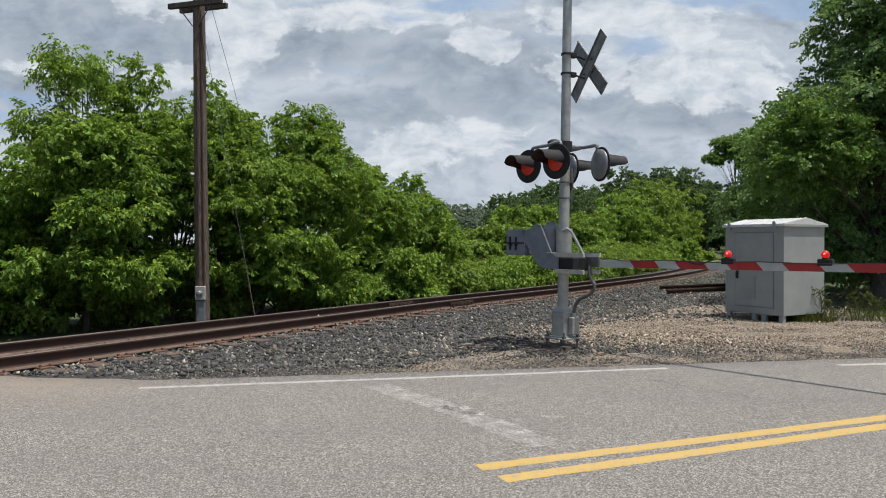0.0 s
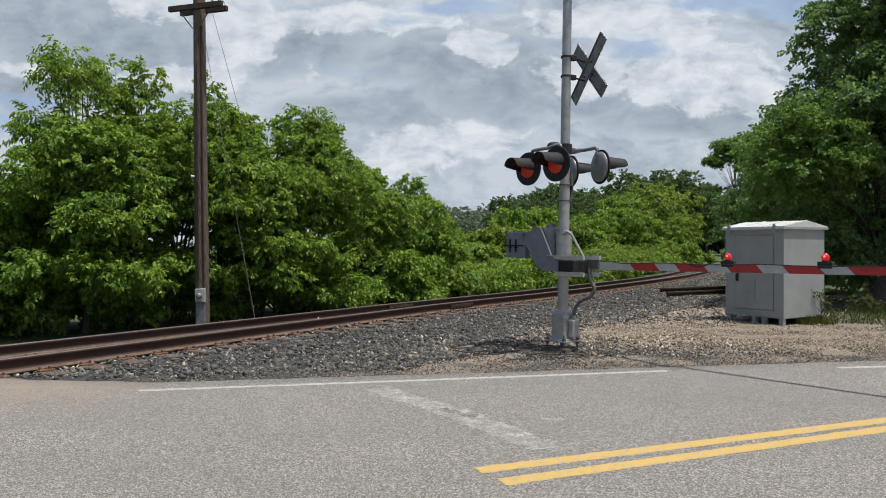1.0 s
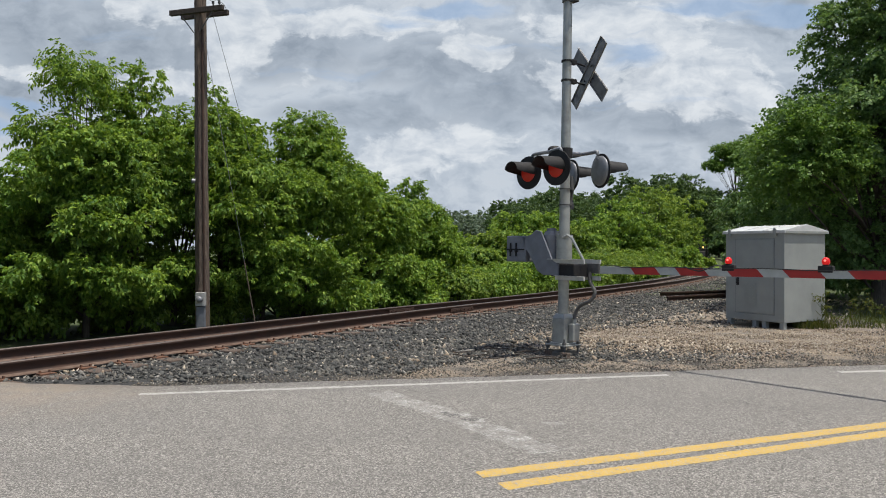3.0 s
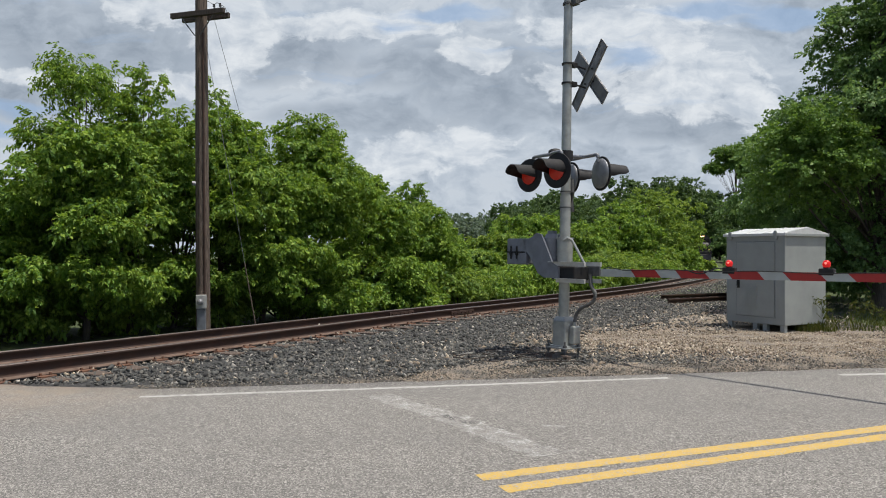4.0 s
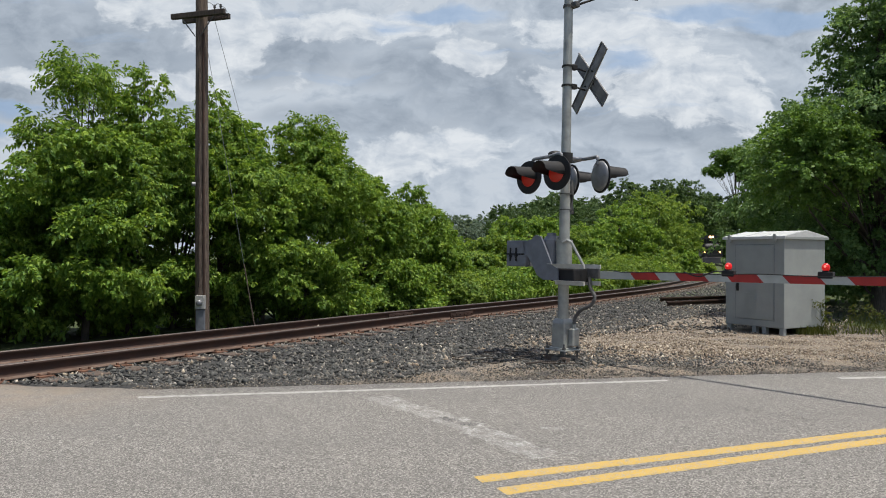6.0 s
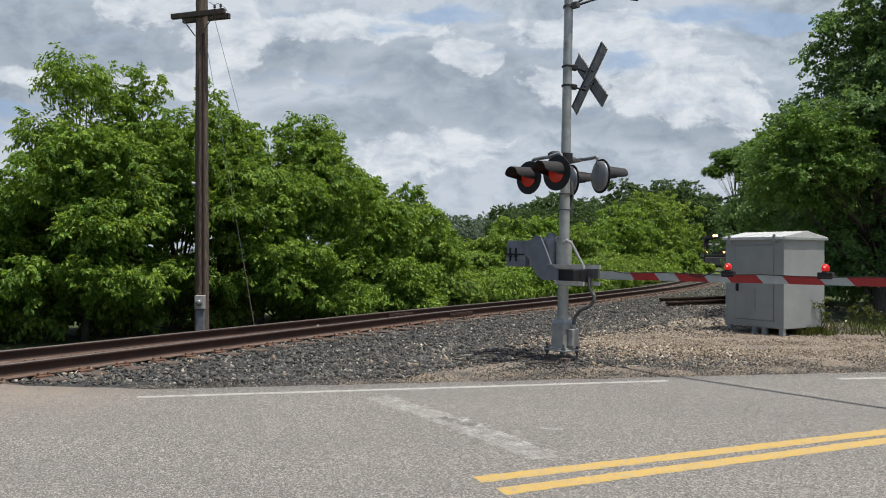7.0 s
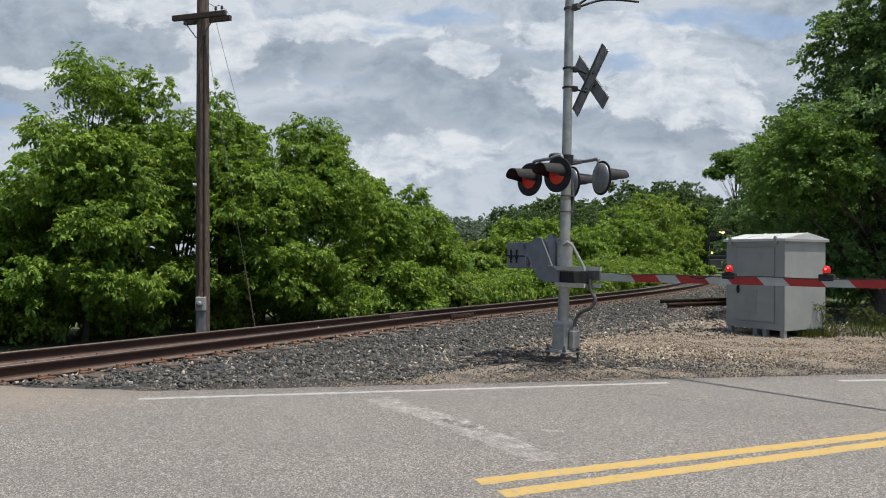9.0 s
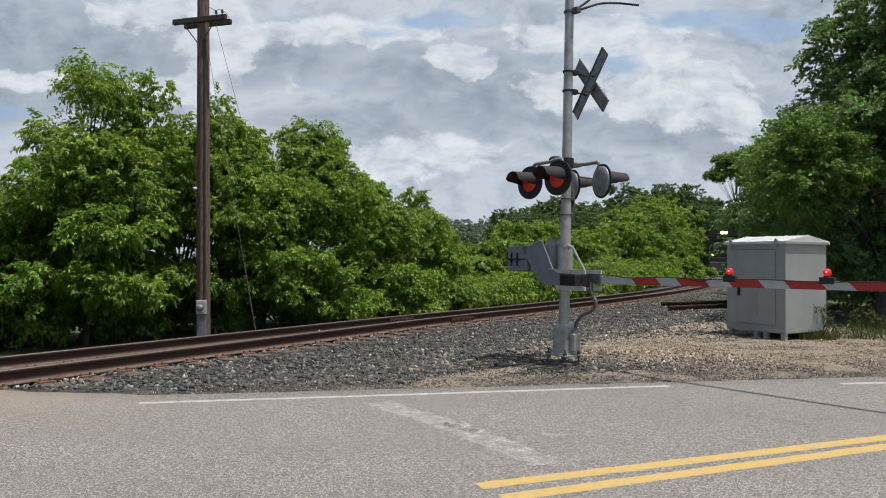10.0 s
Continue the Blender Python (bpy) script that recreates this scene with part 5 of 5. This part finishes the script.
def build_left_trees():
    rng = np.random.default_rng(11)
    rows = [(-70, 16.4, 3.1, 1.1), (20, 17.3, 3.1, 1.1), (150, 16.2, 5.0, 0.95), (228, 17.3, 5.35, 1.0), (385, 19.2, 5.4, 1.1), (535, 21.2, 5.4, 1.05), (462, 20.2, 4.1, 1.0), (635, 23.8, 4.1, 1.05), (715, 26.2, 3.7, 0.95), (762, 28.0, 2.8, 0.7), (305, 18.7, 5.0, 1.0)]
    for i, (px, y, h, w) in enumerate(rows):
        x = at_view(px, y)
        g = float(ground_z(x, y)[0])
        t = empty("tree", Matrix.Translation((x, y, g)), "leafy bright green boxelder tree beside the railway", "tree", "trees along the railway")
        H = h - g
        trunk(t, [(0, 0, -0.1), (0.05, 0.03, H * 0.25), (-0.04, 0.0, H * 0.5), (0.03, 0, H * 0.8)], 0.09, 0.025)
        mats = [M_LEAF_A, M_BARK]
        k = int(900 * w)
        kw = dict(leaves=22, size=0.105, spread=0.31, shape=0.5)
        c1 = crown("crown", t, (0, 0, H * 0.2), (0.0 if i == 3 else 0.35, -0.4, H * 0.58), (1.5 * w, 1.4 * w, H * 0.27), k, mats, rng, lumps=24, **kw)
        c2 = crown("crown", t, (0, 0, H * 0.45), (0.35 if i == 2 else rng.uniform(-0.15, 0.15), 0, H * (0.66 if i == 2 else 0.80)), (0.78 * w, 0.78 * w, H * 0.17), int(420 * w), mats, rng, lumps=10, **kw)
        c3 = crown("crown", t, (0, 0, H * 0.08), (rng.uniform(-0.6, -0.2), 0.8 if i < 2 else 0.6, H * 0.19), (1.35 * w, 0.7 * w, H * 0.22), int(300 * w), mats, rng, lumps=18, **kw)
        sway(c1, "L", 0.9, rng.uniform(-0.2, 0.3))
        sway(c2, "L", 2.6, rng.uniform(-0.2, 0.3))
        sway(c3, "L", 0.8, rng.uniform(-0.3, 0.4))
        for k in range(8 if i in (2, 3, 5, 7) else 5):
            a = rng.uniform(-2.6, -1.6 if i == 3 else -0.3)
            zz = H * (rng.uniform(0.2, 0.62) if k < 4 else rng.uniform(0.10, 0.34))
            cc = (1.55 * w * math.cos(a) + 0.2, 1.5 * w * math.sin(a) - 0.3, zz)
            sp = crown("crown", t, (0, 0, zz - 0.3), cc, (0.46, 0.44, 0.24), 70, mats, rng, lumps=3, limbs=3, **kw)
            sway(sp, "L", 1.6, rng.uniform(-0.4, 0.5))
        if i == 2:
            c4 = crown("crown", t, (0, 0, H * 0.5), (-0.28, 0, H * 1.03), (0.42, 0.40, H * 0.17), 190, mats, rng, lumps=7)
            c5 = crown("crown", t, (-0.2, 0, H * 0.5), (-0.95, 0, H * 0.79), (0.42, 0.4, H * 0.12), 100, mats, rng, lumps=8)
            sway(c4, "L", 9.0)
            sway(c5, "L", 6.0, 0.1)
        for at, lx, lz in ((3, -0.45, 1.0), (3, 0.5, 0.97), (4, -0.1, 1.0), (10, 0.0, 0.98), (7, -0.3, 0.97), (8, 0.2, 0.98), (1, 0.1, 0.96)):
            if at == i:
                c6 = crown("crown", t, (lx * 0.6, 0, H * 0.6), (lx, 0, H * lz), (0.22, 0.22, H * 0.11), 46, mats, rng, lumps=4, limbs=3, **kw)
                sway(c6, "L", 4.0, rng.uniform(-0.1, 0.3))
        if i == 5:
            c4 = crown("crown", t, (0, 0, H * 0.5), (0.25, 0, H * 0.90), (0.55, 0.5, H * 0.12), 120, mats, rng, lumps=9)
            sway(c4, "L", 3.0, 0.2)


build_left_trees()


def build_low_bushes():
    rng = np.random.default_rng(17)
    for yy, off, h, w in ((8.6, -6.6, 1.1, 1.0), (10.2, -6.7, 1.1, 1.0), (11.9, -6.6, 1.1, 0.9), (13.6, -6.5, 1.0, 0.9), (15.6, -6.4, 1.0, 0.9), (17.6, -6.6, 1.5, 1.1), (19.6, -6.6, 1.6, 1.1), (21.8, -6.4, 1.6, 1.1), (24.0, -6.2, 1.6, 1.1), (18.0, -4.2, 1.0, 0.7), (20.4, -4.3, 1.1, 0.8), (22.6, -4.2, 1.2, 0.9), (25.0, -4.1, 1.3, 1.0), (27.5, -4.2, 1.6, 1.1), (30.5, -4.2, 1.5, 1.2), (34.0, -4.3, 1.6, 1.3), (38.0, -4.4, 1.6, 1.4), (42.5, -4.5, 1.7, 1.5), (47.5, -4.6, 1.8, 1.6), (53.0, -4.8, 1.9, 1.7), (60.0, -5.0, 2.0, 1.9)):
        s = arc_at_y(yy)
        c, hd = on_line(s), heading(s)
        x, y = c[0] + hd[1] * off, c[1] - hd[0] * off
        g = float(ground_z(x, y)[0])
        b = empty("bush", Matrix.Translation((x, y, g)), "low leafy green bush at the foot of the trees", "bush", "bushes beside the track")
        trunk(b, [(0, 0, -0.1), (0.03, 0, h * 0.3), (0, 0.02, h * 0.7)], 0.03, 0.01)
        k = 0.10 + 0.0012 * y
        cr = crown("crown", b, (0, 0, 0), (0, 0, h * 0.52), (w, w * 0.85, h * 0.5), int(330 * w), [M_LEAF_C if rng.uniform() < 0.5 else M_LEAF_A, M_BARK], rng, size=k, spread=k * 4, shape=0.5, leaves=18, lumps=16)
        sway(cr, "L", 0.8, rng.uniform(-0.3, 0.5))


build_low_bushes()


def build_right_tree():
    rng = np.random.default_rng(21)
    x, y = 11.2, 18.4
    t = empty("tree", Matrix.Translation((x, y, 0)), "tall dark green poplar tree shading the ground", "tree")
    trunk(t, [(0, 0, -0.1), (0.1, 0.05, 2.5), (-0.1, 0, 5.0), (0.1, 0, 8.0)], 0.24, 0.07)
    mats = [M_LEAF_B, M_BARK]
    kw = dict(leaves=26, size=0.078, spread=0.45, shape=0.85)
    for pv, c, r, n, deg in (((0, 0, 1.2), (-0.4, -0.2, 4.0), (2.2, 1.9, 2.0), 1400, 1.5),
                             ((-0.3, 0, 2.0), (-2.35, -0.9, 3.6), (1.15, 1.1, 1.35), 620, 2.4),
                             ((-0.1, 0, 3.0), (-0.15, 0.4, 6.3), (1.3, 1.4, 1.75), 760, 5.4),
                             ((0, 0, 4.0), (0.8, 0, 8.2), (1.5, 1.5, 1.9), 760, 5.0),
                             ((0.2, 0, 2.0), (1.6, 0, 5.2), (1.8, 1.7, 2.4), 900, 2.5),
                             # next two boughs are unseen, added to shade the low growth beside the cabinet
                             ((0.6, -0.6, 2.5), (2.3, -2.8, 5.4), (1.8, 1.8, 2.2), 700, 1.5),
                             ((0.6, -0.6, 3.5), (1.7, -1.8, 8.0), (1.6, 1.6, 1.8), 520, 2.5),
                             ((0, 0, 0.3), (-0.4, 0.6, 1.4), (2.3, 1.0, 1.4), 800, 0.7),
                             ((0.5, 0, 0.3), (2.6, 0.8, 1.5), (1.8, 1.0, 1.5), 600, 0.7)):
        b = crown("crown", t, pv, c, r, n, [M_LEAF_F, M_BARK] if c[0] < -2 else mats, rng, lumps=22, **kw)
        sway(b, "R", deg, rng.uniform(-0.1, 0.15))
    for bx, by, h, w, m in ((at_view(1405, 25), 25.0, 4.0, 1.3, M_LEAF_F), (12.2, 23.5, 5.6, 2.6, M_LEAF_B), (16.8, 20.5, 6.0, 2.6, M_LEAF_B), (at_view(1430, 30), 30.0, 5.6, 1.8, M_LEAF_F)):
        s = empty("tree", Matrix.Translation((bx, by, 0)), "dense green tree behind the signal cabinet", "tree", "trees behind the cabinet")
        trunk(s, [(0, 0, -0.1), (0.05, 0, h * 0.4), (0, 0.05, h * 0.85)], 0.12, 0.03)
        b = crown("crown", s, (0, 0, h * 0.2), (0, 0, h * 0.62), (w, w, h * 0.40), int(420 * w), [m, M_BARK], rng, size=0.12, spread=0.55, shape=0.6)
        c = crown("crown", s, (0, 0, h * 0.1), (0, -0.3, h * 0.25), (w * 1.05, w * 0.9, h * 0.27), int(330 * w), [m, M_BARK], rng, size=0.12, spread=0.55, shape=0.6)
        sway(b, "R", 1.2, 0.1)
        sway(c, "R", 0.5, 0.2)


build_right_tree()


def build_mid_trees():
    rng = np.random.default_rng(31)
    rows = [(1236, 62, 450, 1.0, M_LEAF_C), (832, 33, 435, 1.3, M_LEAF_C), (880, 37, 410, 1.6, M_LEAF_C), (935, 43, 368, 2.2, M_LEAF_A), (985, 47, 395, 1.9, M_LEAF_C), (1040, 48, 375, 2.1, M_LEAF_A), (1095, 51, 350, 2.3, M_LEAF_A),
            (1165, 62, 318, 3.0, M_LEAF_C), (1140, 52, 415, 2.0, M_LEAF_C), (1196, 60, 424, 1.5, M_LEAF_A), (1080, 46, 430, 1.6, M_LEAF_C), (1192, 84, 372, 2.6, M_LEAF_C),
            (930, 75, 345, 4.0, M_LEAF_D), (1000, 80, 335, 4.2, M_LEAF_D), (1060, 85, 338, 4.0, M_LEAF_D)]
    for px, y, top, w, m in rows:
        x = at_view(px, y)
        h = 1.52 + (432 - top) * y / 1270
        s = empty("tree", Matrix.Translation((x, y, -0.3)), "rounded bright green bushy tree along the bend" if m is not M_LEAF_D else "deep green tree behind the bushes", "tree", "trees along the bend")
        H = h + 0.3
        trunk(s, [(0, 0, -0.1), (0.05, 0, H * 0.4), (0, 0.05, H * 0.8)], 0.03 * H, 0.01 * H)
        sc = 0.11 + 0.0016 * y
        n = int(620 if y < 60 else 560)
        b = crown("crown", s, (0, 0, H * 0.2), (0, 0, H * 0.60), (w, w, H * 0.40), n, [m, M_BARK], rng, size=sc, spread=sc * 2.3, shape=0.6, leaves=18, lumps=15)
        c = crown("crown", s, (0, 0, H * 0.1), (0, -0.3, H * 0.26), (w * 1.1, w * 0.9, H * 0.28), int(n * 0.6), [m, M_BARK], rng, size=sc, spread=sc * 2.3, shape=0.6, leaves=18, lumps=14)
        sway(b, "L", 0.8, rng.uniform(-0.5, 0.8))


build_mid_trees()


def build_far_trees():
    rng = np.random.default_rng(41)
    rows = [(-250, 60, 300, 6), (800, 190, 362, 9), (845, 200, 360, 9), (885, 210, 372, 8), (760, 200, 375, 9), (700, 180, 372, 9), (925, 140, 335, 7), (975, 130, 325, 7), (1030, 135, 330, 7), (1110, 130, 298, 6), (1165, 135, 303, 8), (1215, 140, 300, 8), (1250, 150, 320, 6), (1352, 120, 312, 6), (1420, 110, 280, 8), (1520, 100, 250, 8), (1640, 90, 250, 8), (1290, 190, 335, 8), (1272, 160, 398, 5), (1305, 165, 385, 6), (1240, 175, 395, 5)]
    for px, y, top, w in rows:
        x = at_view(px, y)
        h = 1.52 + (432 - top) * y / 1270
        s = empty("tree", Matrix.Translation((x, y, -0.3)), "distant dark green tree on the skyline", "tree", "skyline trees")
        trunk(s, [(0, 0, -0.1), (0.1, 0, h * 0.4), (0, 0.1, h * 0.8)], 0.35, 0.1)
        # trees beyond 170 m take the haze-tinted leaves
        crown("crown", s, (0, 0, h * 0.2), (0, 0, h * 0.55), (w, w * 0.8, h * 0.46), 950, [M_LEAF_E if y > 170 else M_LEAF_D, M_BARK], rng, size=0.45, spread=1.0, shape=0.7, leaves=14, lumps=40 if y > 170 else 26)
    # one open tall tree with a bare forked trunk
    y = 150.0
    x = at_view(1303, y)
    s = empty("tree", Matrix.Translation((x, y, -0.3)), "tall thin tree with an open airy crown", "tree")
    trunk(s, [(0, 0, -0.1), (0.3, 0, 8), (-0.3, 0, 16), (0.5, 0, 23)], 0.4, 0.12)
    for cx, cz, r in ((-2.6, 22.2, 2.3), (1.2, 23.0, 2.4), (4.0, 21.6, 2.0), (-0.5, 20.0, 2.2), (-4.6, 19.6, 1.5), (2.6, 18.6, 1.8)):
        crown("crown", s, (0, 0, 12.0), (cx, 0, cz), (r, r, r * 0.62), 280, [M_LEAF_F, M_BARK], rng, size=0.36, spread=1.0, shape=0.6, leaves=14, lumps=10)


build_far_trees()


def build_weeds():
    """Blades and stems at the foot of the cabinet and by the trees."""
    rng = np.random.default_rng(51)
    n = 2600
    x = rng.uniform(7.2, 13.0, n)
    y = 14.0 + rng.uniform(0, 1, n) ** 1.5 * 3.2 - 0.08 * (x - 7.2)
    h = rng.uniform(0.03, 0.13, n) * (1 + 1.6 * (rng.uniform(0, 1, n) < 0.04))
    m = 500
    x = np.concatenate([x, rng.uniform(6.9, 7.6, m)])
    y = np.concatenate([y, rng.uniform(13.9, 14.5, m)])
    h = np.concatenate([h, rng.uniform(0.05, 0.2, m)])
    n += m
    a = rng.uniform(0, 6.28, n)
    lean = rng.normal(0, 0.35, (n, 2)) * h[:, None]
    z = ground_z(x, y)
    w = 0.006 + 0.02 * h
    dx, dy = np.cos(a) * w, np.sin(a) * w
    P = np.stack([np.stack([x - dx, y - dy, z - 0.01], 1), np.stack([x + dx, y + dy, z - 0.01], 1), np.stack([x + lean[:, 0] * 0.4 + dx * 0.7, y + lean[:, 1] * 0.4 + dy * 0.7, z + h * 0.6], 1), np.stack([x + lean[:, 0], y + lean[:, 1], z + h], 1)], 1).reshape(-1, 3)
    k = 4 * np.arange(n)[:, None]
    ob = raw_ob("weeds", P, np.concatenate([k + [0, 1, 2], k + [0, 2, 3]], 1).reshape(-1, 3), [M_WEED])
    tagged(ob, "yellow-green grass and weeds at the gravel's edge", "grass", kind="stuff")
    for wx, wy, wh in ((8.35, 14.4, 0.75), (8.75, 14.6, 0.6), (7.45, 14.15, 0.6)):
        s = empty("weed", Matrix.Translation((wx, wy, 0)), "tall branching weed with pale stems", "weed", "tall weeds")
        bm = B()
        tube(bm, bend([(0, 0, -0.02), (0.02, 0, wh * 0.5), (-0.02, 0, wh)], 4), 0.008, 6, 0.003)
        for k in range(7):
            z0 = wh * (0.3 + 0.09 * k)
            g = k * 2.4
            tube(bm, [(0, 0, z0), (0.12 * math.cos(g), 0.12 * math.sin(g), z0 + 0.12)], 0.004, 5)
        part("stem", bm, M_WEED, s)
        tuft = crown("leaf_tuft", s, (0, 0, 0), (0, 0, wh * 0.6), (0.10, 0.10, wh * 0.45), 14, [M_WEED, M_WEED], rng, size=0.06, spread=0.14, shape=0.4, leaves=10, lumps=8, limbs=0)
        tagged(tuft, kind="stuff")


build_weeds()


# ---- what moves ----
def motions():
    # clouds drift slowly to the left
    walk(sky_sheet, [(0, pose(0, 0, 0, 0, 0, -0.92)), (4.5, pose(0, 0, 0)), (10, pose(0, 0, 0, 0, 0, 1.13))])
    # the locomotive rounds the bend
    rows = []
    front = 2.2   # from the headlight to the nose
    s_a, s_b = arc_at_y(122.0), arc_at_y(74.0)
    for k in range(21):
        t = k * 0.5
        s = s_a + (s_b - s_a) * (t - 4.4) / 5.6 - front
        c, h = on_line(s), heading(s)
        top, cant = rail_top(c[1])
        rows.append((t, Matrix.Translation((c[0], c[1], float(top))) @ Matrix.Rotation(math.atan2(-h[1], -h[0]), 4, "Z")))
    walk(loco, rows)
    # boughs in the wind
    for ob, wind, degrees, lag in SWAYS:
        w = WIND_L if wind == "L" else WIND_R
        at = ob.location.copy()
        rows = []
        for k in range(21):
            t = k * 0.5
            v = float(np.interp(t + lag, WIND_T, w)) + 0.06 * math.sin(3.1 * t + 9 * lag)
            rows.append((t, pose(*at, 0.25 * degrees * math.sin(2.3 * t + 7 * lag), degrees * v, 0)))
        walk(ob, rows)


motions()
